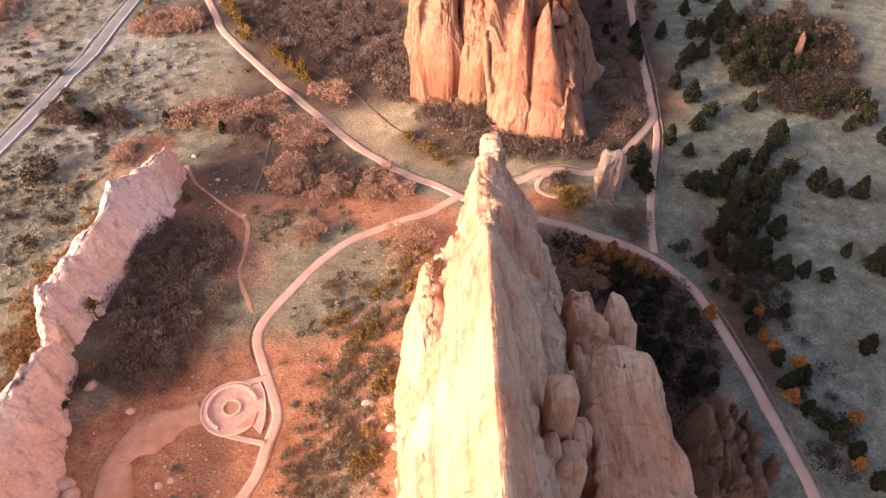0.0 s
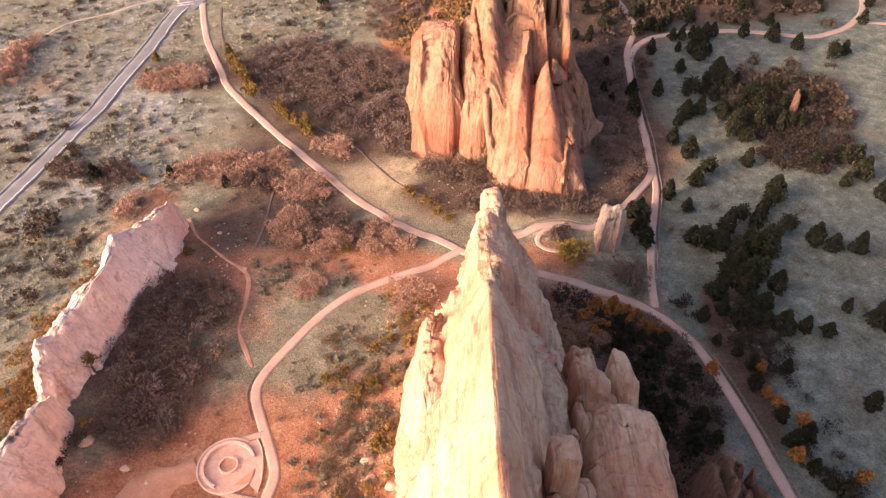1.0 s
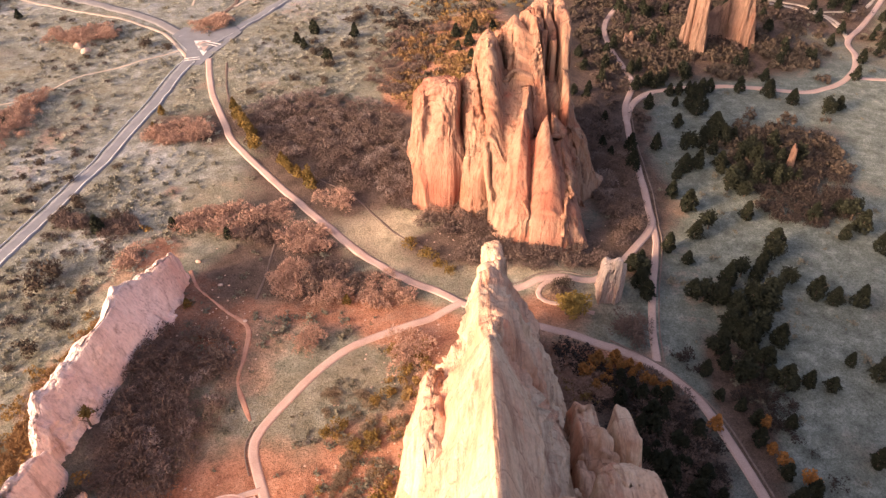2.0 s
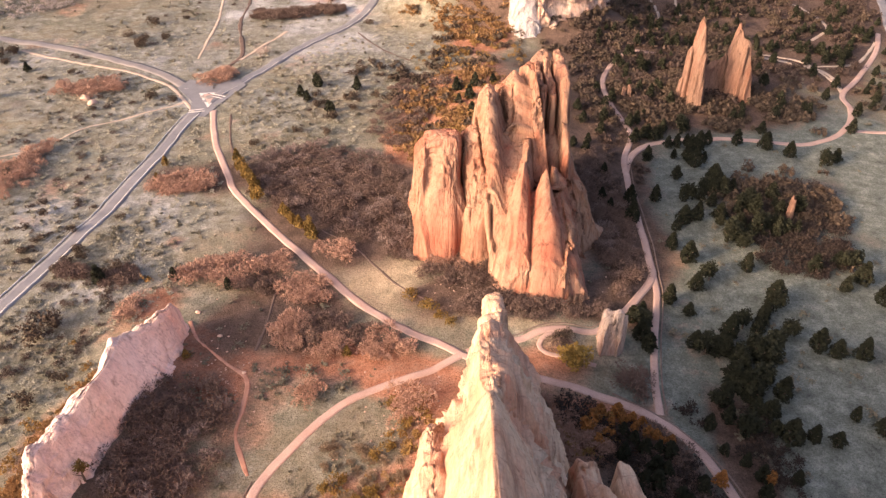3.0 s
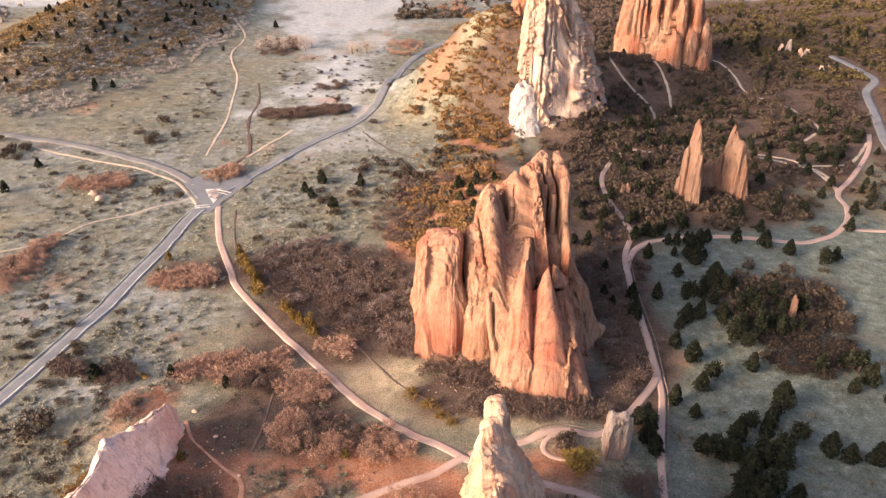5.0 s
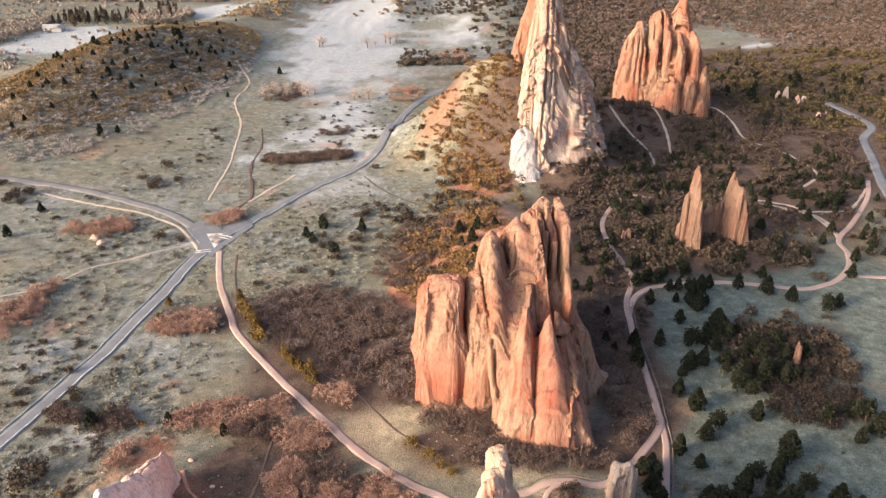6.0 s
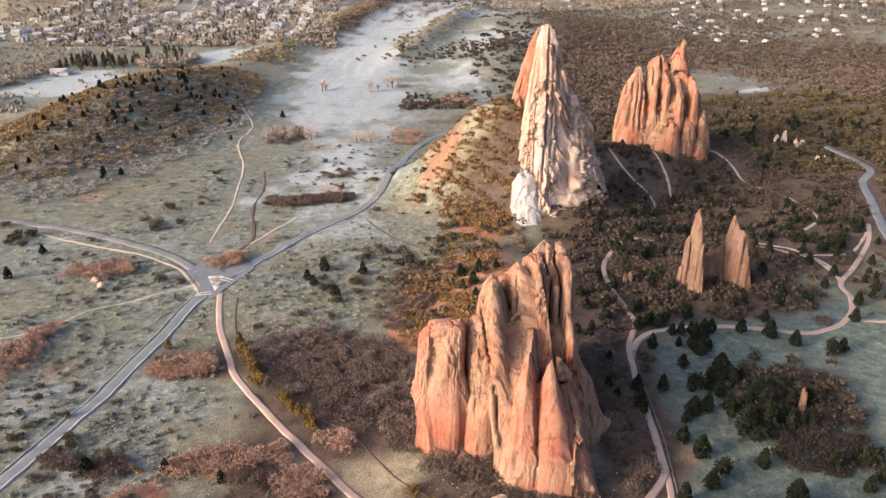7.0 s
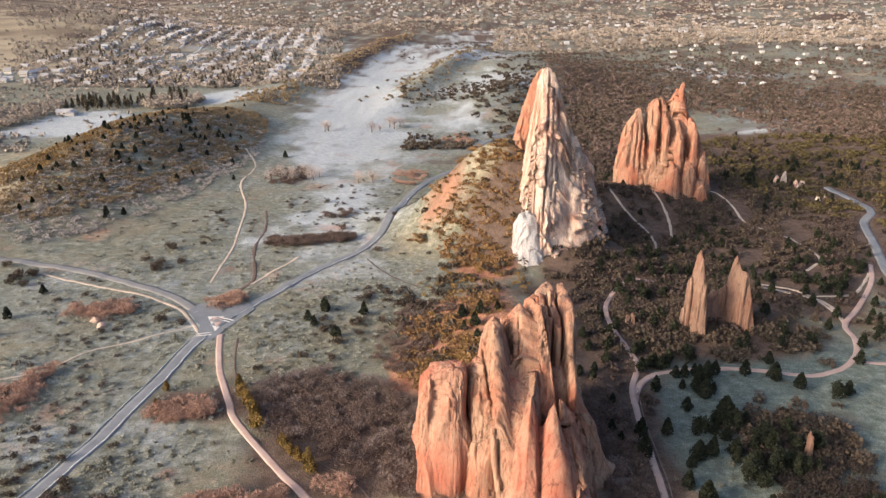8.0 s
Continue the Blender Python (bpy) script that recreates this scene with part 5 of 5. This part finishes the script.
stuff_mesh("scrub", "dense brown brush filling the land behind the spires", "scrub", disc(150, 395, 105, 95, -10, 1900, rng, 0.15) + disc(95, 315, 40, 45, 0, 380, rng, -0.2) + disc(62, 245, 10, 55, -5, 150, rng, -0.5) + disc(95, 470, 60, 55, 0, 500, rng, -0.3), OAK_DARK, 2.0, 2.0, 52, 0.45, 67, scale=(0.7, 1.6))
stuff_mesh("scrub", "golden and brown brush on the ridge below the grey peak", "scrub", disc(20, 372, 26, 24, 0, 330, rng, -0.4) + disc(2, 408, 34, 22, 58, 60, rng, -0.1) + disc(6, 262, 24, 42, 0, 420, rng, -0.3), OAK_GOLD, 2.0, 1.9, 60, 0.4, 68, scale=(0.5, 1.5))
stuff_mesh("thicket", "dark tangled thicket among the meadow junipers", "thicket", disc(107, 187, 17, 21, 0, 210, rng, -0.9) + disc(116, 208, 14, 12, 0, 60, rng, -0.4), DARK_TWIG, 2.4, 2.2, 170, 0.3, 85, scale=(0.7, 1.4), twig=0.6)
stuff_mesh("scrub", "brown brush on the saddle behind the crag", "scrub", disc(150, 600, 130, 60, 0, 620, rng, -0.4), OAK_DARK, 2.6, 2.6, 34, 0.7, 89, scale=(0.6, 1.6))
stuff_mesh("scrub", "dark brush clinging to the pale valley side", "scrub", disc(85, 900, 55, 280, -4, 500, rng, 0.12), SCRUB, 3.0, 3.0, 24, 1.1, 86, scale=(0.5, 1.6))
stuff_mesh("scrub", "tawny green brush on the sunlit eastern hillside", "scrub", disc(280, 535, 95, 135, 30, 1700, rng, -0.3), OLIVE, 2.4, 2.2, 44, 0.55, 69, scale=(0.6, 1.6))
stuff_mesh("scrub", "low dark scrub covering the slopes", "scrub", scattered([(110, 345, 60, 45, 300), (160, 410, 95, 60, 600), (90, 400, 34, 40, 300), (250, 500, 130, 100, 1000), (10, 262, 24, 34, 40), (14, 350, 26, 40, 90), (-10, 300, 26, 26, 60), (110, 282, 45, 22, 520), (75, 300, 20, 40, 160), (112, 205, 20, 16, 160), (170, 520, 90, 40, 300)], rng), SCRUB, 1.9, 1.7, 56, 0.42, 53, scale=(0.7, 1.8))
stuff_mesh("scrub", "dense dark scrub cloaking the low hill", "scrub", disc(-242, 590, 72, 190, -8, 3800, rng, -0.75), HILL_LEAF, 2.2, 2.1, 56, 0.42, 63, scale=(0.5, 1.5), twig=0.7)
stuff_mesh("scrub", "grey rimed brush on the low hill", "scrub", disc(-212, 540, 50, 160, -8, 2600, rng, -0.5), RIMED_BRUSH, 1.8, 1.7, 50, 0.36, 65, scale=(0.5, 1.4), twig=0.6)
stuff_mesh("scrub", "golden sunlit brush along the hilltop", "scrub", disc(-290, 560, 42, 190, -10, 1500, rng, -0.4), GOLD, 2.0, 1.8, 44, 0.45, 66, scale=(0.6, 1.5))
# Dark brush whose near-black twig colour also holds part of the fin's shade.
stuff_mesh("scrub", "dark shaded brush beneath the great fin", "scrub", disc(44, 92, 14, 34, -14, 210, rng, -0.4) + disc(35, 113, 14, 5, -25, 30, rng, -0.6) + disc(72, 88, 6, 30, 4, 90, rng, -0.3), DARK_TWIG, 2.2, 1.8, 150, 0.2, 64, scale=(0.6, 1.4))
stuff_mesh("scrub", "golden brown scrub on sunlit red slopes", "scrub", scattered([(-10, 75, 16, 36, 70), (20, 392, 30, 20, 140), (10, 255, 22, 30, 240), (2, 245, 14, 18, 90), (14, 345, 22, 34, 320), (-86, 105, 10, 34, 90), (30, 110, 12, 8, 40), (-4, 110, 8, 10, 30)], rng), GOLD, 1.6, 1.3, 90, 0.24, 54, scale=(0.5, 1.3))
stuff_mesh("sagebrush", "low grey-green sagebrush dotting the meadow", "sagebrush", scattered([(-22, 80, 14, 30, 160), (-30, 60, 20, 20, 100), (-150, 240, 60, 80, 360), (-110, 160, 34, 50, 700), (-60, 300, 60, 60, 420), (-140, 400, 80, 70, 330), (-140, 300, 60, 50, 240), (-70, 250, 40, 40, 260), (100, 150, 60, 90, 260), (-60, 130, 30, 40, 200), (-40, 122, 22, 14, 160), (0, 500, 60, 90, 260), (-40, 430, 50, 70, 160), (170, 300, 40, 60, 160)], rng), SAGE, 0.9, 0.9, 36, 0.26, 55, scale=(0.4, 1.4))


def spread(n, near, far, left, right, rng, bare, fade=None, valley=True):
    """Spots over the far land, ever sparser with distance, as woods thin out to the eye; left, right: shares of the distance."""
    out = []
    while len(out) < n:
        y = 1 / rng.uniform(1 / far, 1 / near)
        x = y * rng.uniform(left, right)
        if float(fbm(np.float64(x / 130), np.float64(y / 190), 0.0, 77, 3)) + rng.normal(0, 0.25) > bare + (12 * max(0.0, fade - x / y) if fade is not None else 0) and not (valley and -0.125 * y - 20 < x < 0.06 * y and y < 2300) and not (-340 < x < -160 and y < 1010) and free(x, y, 3):
            out.append((x, y))
    return out


stuff_mesh("far_woods", "distant dark woodland across the hills", "woods", spread(6500, 560, 1700, 0.12, 0.66, rng, 0.0), SCRUB, 3.6, 2.4, 20, 0.9, 57, scale=(0.5, 1.4))
stuff_mesh("far_woods", "brown oak woods across the eastern hills", "woods", spread(8000, 600, 3400, 0.13, 0.66, rng, -0.4), OAK, 3.4, 3.0, 17, 1.05, 92, scale=(0.5, 1.4))
stuff_mesh("scrub", "dark bushes dotting the frosted valley side", "scrub", [(x, y) for x, y in spread(900, 640, 1900, -0.06, 0.13, rng, 0.1, valley=False)], SCRUB, 2.6, 2.6, 26, 0.8, 93, scale=(0.5, 1.5))
stuff_mesh("scrub", "tawny brush along the low valley ridge", "scrub", [(5 + 0.176 * (y - 1250) + u, y) for y, u in zip(rng.uniform(900, 1700, 230), rng.normal(0, 24, 230))], HILL_LEAF, 2.8, 2.6, 26, 0.8, 94, scale=(0.5, 1.5))
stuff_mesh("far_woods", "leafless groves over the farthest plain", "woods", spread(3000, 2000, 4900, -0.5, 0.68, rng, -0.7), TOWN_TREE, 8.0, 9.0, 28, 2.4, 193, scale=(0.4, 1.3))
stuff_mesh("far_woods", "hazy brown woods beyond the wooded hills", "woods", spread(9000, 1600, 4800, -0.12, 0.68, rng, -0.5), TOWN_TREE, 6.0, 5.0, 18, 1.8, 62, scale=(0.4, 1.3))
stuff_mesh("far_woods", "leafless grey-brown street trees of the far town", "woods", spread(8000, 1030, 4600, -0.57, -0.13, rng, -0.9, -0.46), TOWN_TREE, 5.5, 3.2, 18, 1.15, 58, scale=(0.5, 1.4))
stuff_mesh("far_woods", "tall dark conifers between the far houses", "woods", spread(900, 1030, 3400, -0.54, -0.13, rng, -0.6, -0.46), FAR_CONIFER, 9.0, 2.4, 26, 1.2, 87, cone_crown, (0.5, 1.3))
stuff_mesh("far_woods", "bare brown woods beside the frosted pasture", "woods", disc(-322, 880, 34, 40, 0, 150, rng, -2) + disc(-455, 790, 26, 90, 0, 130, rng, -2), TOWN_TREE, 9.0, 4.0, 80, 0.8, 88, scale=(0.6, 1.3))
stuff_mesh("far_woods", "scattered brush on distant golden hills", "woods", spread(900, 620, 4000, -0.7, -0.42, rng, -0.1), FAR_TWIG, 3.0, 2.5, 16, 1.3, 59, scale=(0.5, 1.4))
stuff_mesh("far_woods", "golden brush along the low hogback ridge", "woods", [(-222 + 118 * t + u, 860 + 1250 * t) for t, u in zip(rng.uniform(0, 1, 900) ** 1.4, rng.normal(0, 17, 900))], HILL_LEAF, 3.0, 2.5, 20, 0.9, 60, scale=(0.5, 1.4))
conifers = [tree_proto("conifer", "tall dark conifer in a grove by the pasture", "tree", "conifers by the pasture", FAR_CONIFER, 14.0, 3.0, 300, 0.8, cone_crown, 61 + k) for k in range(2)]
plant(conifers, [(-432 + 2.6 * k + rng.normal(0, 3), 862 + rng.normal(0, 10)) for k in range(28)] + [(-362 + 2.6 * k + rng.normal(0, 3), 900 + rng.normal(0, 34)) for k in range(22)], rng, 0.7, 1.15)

# ---- single plants and stones that stand apart ----
dark_shrub = [tree_proto("shrub", "rounded dark brown shrub in the dry meadow", "shrub", "shrubs in the meadow", SCRUB, 2.2, 1.9, 320, 0.22, dome_crown, 70 + k) for k in range(3)]
plant(dark_shrub, [(-132, 208), (-129, 201), (-131, 193), (-125, 187), (-127, 181), (-123, 176), (-104, 200), (-103, 147, 2.0), (-106, 142, 1.9), (-94, 128), (-101, 115), (-98, 120, 1.5), (-74, 76), (-72, 80), (-116, 192),
                   (-96, 172, 1.4), (-94, 170, 1.3), (-98, 169, 1.2), (-92, 167), (-110, 181, 1.2), (-108, 178, 1.1), (-111, 176, 1.2), (-113, 172, 1.1), (-147, 359, 1.5), (-136, 359, 1.5), (-146, 299), (-142, 279), (-208, 334, 1.8), (-203, 341, 1.7), (-146, 348, 1.6),
                   (-48, 285), (-43, 269), (-56, 258, 1.2), (-39, 312, 1.4), (-36, 315, 1.3), (-122, 290, 1.6), (-112, 288, 1.4), (-147, 352, 1.7), (-156, 362, 1.5), (-149, 381, 2.0), (-134, 388), (-143, 444), (-136, 430), (-51, 281, 1.3), (-44, 270, 1.4), (-37, 289, 1.2), (-36, 278, 1.2), (-44, 256), (-70, 248), (-31, 420), (-79, 474), (-10, 369), (-9, 336), (-16, 314), (-221, 351, 1.6), (-210, 340, 1.7), (-203, 340, 1.6), (-201, 329, 1.5), (-209, 330, 1.5), (-153, 232, 1.4), (-153, 225, 1.4), (-166, 316), (-176, 310), (-42, 422, 1.6), (-37, 377, 1.4), (32, 142, 1.1), (30, 141)], rng, 0.8, 1.2)
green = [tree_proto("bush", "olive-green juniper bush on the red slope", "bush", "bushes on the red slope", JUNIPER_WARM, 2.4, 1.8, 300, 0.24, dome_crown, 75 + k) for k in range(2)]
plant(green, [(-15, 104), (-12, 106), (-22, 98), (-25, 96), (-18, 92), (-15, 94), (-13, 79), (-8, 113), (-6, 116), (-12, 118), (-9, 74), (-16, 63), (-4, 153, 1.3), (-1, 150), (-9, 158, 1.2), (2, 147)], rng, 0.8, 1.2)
gold = [tree_proto("oak_bush", "golden-green oak bush inside the path loop", "bush", "", OAK_YELLOW, 4.0, 2.6, 520, 0.3, dome_crown, 78)]
plant(gold, [(30.6, 131.6, 1.45), (34.4, 131.8, 1.5), (32.8, 129.8, 1.2)], rng)
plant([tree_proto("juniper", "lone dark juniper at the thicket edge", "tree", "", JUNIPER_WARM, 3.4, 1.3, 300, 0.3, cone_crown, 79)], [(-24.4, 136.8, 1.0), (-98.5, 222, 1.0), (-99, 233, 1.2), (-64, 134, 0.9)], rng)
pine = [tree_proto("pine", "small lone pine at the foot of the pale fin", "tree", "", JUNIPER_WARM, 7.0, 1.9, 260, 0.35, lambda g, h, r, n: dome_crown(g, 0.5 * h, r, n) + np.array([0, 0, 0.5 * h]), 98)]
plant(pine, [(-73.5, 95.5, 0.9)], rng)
ringed = [(80, 320), (88, 330), (90, 321), (91, 315), (100, 341), (108, 346), (99, 318), (112, 342), (125, 390), (66, 277), (54, 271), (60, 253), (76, 252), (80, 251), (156, 254), (165, 269), (181, 320), (168, 296), (178, 334), (192, 360), (179, 282), (121, 246), (166, 321), (122, 371), (132, 395), (137, 345), (79, 321), (86, 330), (93, 342), (100, 348), (81, 317), (82, 312), (89, 313), (70, 283), (73, 262), (78, 253), (82, 252), (72, 248), (81, 222), (119, 244), (141, 233), (70, 207), (69, 181), (91, 186)]
plant(far_jun[:1], [(s[0], s[1], 1.1) for s in ringed], rng)


def boulder(rng, size):
    bm = bmesh.new()
    bmesh.ops.create_icosphere(bm, subdivisions=2, radius=size)
    stretch = (rng.uniform(0.8, 1.4), rng.uniform(0.7, 1.1), rng.uniform(0.5, 0.8))
    off = rng.uniform(0, 50)
    for v in bm.verts:
        k = 1 + 0.3 * noise.noise(v.co / size * 1.3 + Vector((off, 0, 0)))
        v.co = Vector((v.co.x * stretch[0], v.co.y * stretch[1], v.co.z * stretch[2])) * k
    return bm


STONES = [(-62, 75, 0.8), (-57, 72, 0.6), (-53, 60, 0.8), (-51, 61, 0.7), (-61, 65, 0.5), (-71, 80, 1.5), (-15, 76, 1.1), (-10, 70, 1.0), (-9, 66, 0.9), (-14, 72, 1.0), (-70, 60, 1.6), (-68, 58, 1.4), (-12, 78, 0.9),
          (-66, 152, 0.7), (-58, 143, 0.7), (-49, 130, 0.5), (-33, 124, 0.5), (-59, 67, 0.5), (-11, 73, 0.8), (-150, 290, 2.0), (-145, 285, 2.2), (-8, 62, 1.3), (-7, 84, 0.9)]
for x, y, size in STONES:
    ob = part("boulder", boulder(rng, size), STONE, None)
    ob.location = (x, y, height(x, y) + 0.15 * size)
    tagged(ob, "loose pale sandstone boulder on red soil", "boulder", "boulders on the slopes")
V, F = [], []
for cx, cy, rx, ry, n in ((-12, 75, 12, 30, 420), (-52, 66, 12, 14, 160), (-5, 118, 10, 10, 120), (12, 265, 20, 34, 300), (-55, 130, 10, 14, 140), (20, 160, 26, 6, 120)):
    for u, v in rng.normal(0, 0.6, (n, 2)):
        x, y, s = cx + rx * u, cy + ry * v, rng.uniform(0.1, 0.42)
        if y > 12 and free(x, y):
            z, b = height(x, y), len(V)
            V += [(x - s, y - 0.4 * s, z - 0.1), (x + 0.3 * s, y - s, z - 0.1), (x + s, y + 0.5 * s, z - 0.1), (x - 0.4 * s, y + s, z - 0.1), (x - 0.3 * s, y - 0.2 * s, z + 0.6 * s), (x + 0.4 * s, y + 0.2 * s, z + 0.5 * s)]
            F += [(b, b + 1, b + 4), (b + 1, b + 5, b + 4), (b + 1, b + 2, b + 5), (b + 2, b + 3, b + 5), (b + 3, b + 4, b + 5), (b + 3, b, b + 4)]
tagged(mesh_object("scree", V, F, STONE), "scattered pale stones on the red slopes", "scree", kind="stuff")

bare = [tree_proto("cottonwood", "leafless frosted cottonwood in the pale valley", "tree", "cottonwoods in the valley", RIME_TWIG, 9.0, 4.0, 420, 0.28, dome_crown, 82 + k) for k in range(2)]
plant(bare, [(-129, 531), (-121, 534), (-112, 531), (-104, 536), (-98, 531), (-117, 545), (-108, 548), (-101, 542), (-126, 548), (-95, 540), (-118.5, 718, 1.3), (-116, 722, 1.2), (-73, 716, 1.2), (-66, 726), (-58, 748, 1.4), (-53, 742, 1.4), (-48, 752, 1.3), (-64, 523), (-54, 526, 1.2), (-85, 335, 0.6), (-83, 338, 0.6)], rng, 0.8, 1.2)

# ---- the far town ----
def house_proto(w, d, h, seed):
    ob = thing("house", "small house with pale frosted roof among trees", "house", "houses of the far town")
    bm = bmesh.new()
    bmesh.ops.create_cube(bm, size=1, matrix=Matrix.Translation((0, 0, h / 2 - 0.3)) @ Matrix.Diagonal((w, d, h + 0.6, 1)))
    part("wall", bm, WALL, ob)
    bm = bmesh.new()
    e, r = 0.6, d * 0.28
    vs = [bm.verts.new(p) for p in ((-w / 2 - e, -d / 2 - e, h), (w / 2 + e, -d / 2 - e, h), (w / 2 + e, d / 2 + e, h), (-w / 2 - e, d / 2 + e, h), (-w / 2 - e, 0, h + r), (w / 2 + e, 0, h + r))]
    for f in ((0, 1, 5, 4), (2, 3, 4, 5), (0, 4, 3), (1, 2, 5), (3, 2, 1, 0)):
        bm.faces.new([vs[i] for i in f])
    part("roof", bm, ROOF, ob)
    for k in range(3):
        bm = bmesh.new()
        bmesh.ops.create_cube(bm, size=1, matrix=Matrix.Translation((w * (k - 1) * 0.3, -d / 2 - 0.02, h * 0.55)) @ Matrix.Diagonal((1.4, 0.1, 1.3, 1)))
        part("window", bm, GLASS, ob)
    return ob


houses = [house_proto(13, 9, 3.4, 1), house_proto(17, 10, 3.6, 2), house_proto(11, 9, 5.6, 3)]
spots = []
for row in range(12):
    x0 = -680 + 42 * row
    ribbon("street", [(x0 + 18, 1080), (x0 - 20, 1300), (x0 - 70, 1700), (x0 - 130, 2100)], 6.0, STREET, 0.4, "pale frosted street of the far town", "street", step=12, keep=False)
    for k in range(66):
        y = 1060 + 21 * k
        if rng.uniform() < 0.6 - 0.15 * (k > 40) and not (-560 < x0 < -420 and 1530 < y < 1680):
            spots.append((x0 - 0.13 * (y - 1100) + rng.normal(0, 2.5), y + rng.normal(0, 3)))
for cx, cy, across, n, m in ((-700, 2700, 0.4, 14, 4), (455, 1080, 0.26, 8, 3), (600, 1300, 0.34, 12, 6), (560, 1700, 0.5, 14, 5), (1000, 2300, 0.6, 14, 5), (150, 2500, 0.4, 16, 5), (-300, 3000, 0.5, 14, 4)):
    for i in range(n):
        for j in range(m):
            if rng.uniform() < 0.55:
                y = cy * (1 + 0.05 * j) + rng.normal(0, 8)
                spots.append((cx * y / cy + (i - n / 2) * across * y / n + rng.normal(0, 6), y + (i - n / 2) * 5))
spots += [(-420, 818), (-410, 811)]
for y in 1 / rng.uniform(1 / 4700, 1 / 2300, 700):
    x = y * rng.uniform(-0.42, 0.62)
    if float(fbm(np.float64(x / 260), np.float64(y / 420), 0.0, 91, 3)) > -0.1:
        spots.append((x, y))
spots.sort(key=lambda p: p[1])
for k, (x, y) in enumerate(spots[:280]):
    m = pose(x, y, height(x, y), 0, 0, rng.choice([98, 94, 8]) + rng.normal(0, 4)) @ Matrix.Scale(0.7 if x > 0 else 1.0, 4)
    if k < 3:
        houses[k].matrix_basis = m
    else:
        copy_thing(houses[k % 3], m)
# beyond them the town goes on as one mass of small gabled roofs
V, F = [], []
for x, y in spots[280:]:
    w, d, h, z = rng.uniform(4.5, 7.5), rng.uniform(3.5, 5), rng.uniform(2.8, 4.5), height(x, y) - 0.5
    if rng.uniform() < 0.6:
        w, d = d, w
    b = len(V)
    V += [(x + i * w, y + j * d, z + k) for k in (0, h + 0.5) for i, j in ((-1, -1), (1, -1), (1, 1), (-1, 1))]
    V += [(x - w, y, z + h + 3), (x + w, y, z + h + 3)]
    F += [tuple(b + i for i in f) for f in ((0, 1, 5, 4), (1, 2, 6, 5), (2, 3, 7, 6), (3, 0, 4, 7), (4, 5, 9, 8), (6, 7, 8, 9), (5, 6, 9), (7, 4, 8))]
tagged(mesh_object("far_houses", V, F, ROOF), "mass of pale frosted houses in the distance", "houses", kind="stuff")
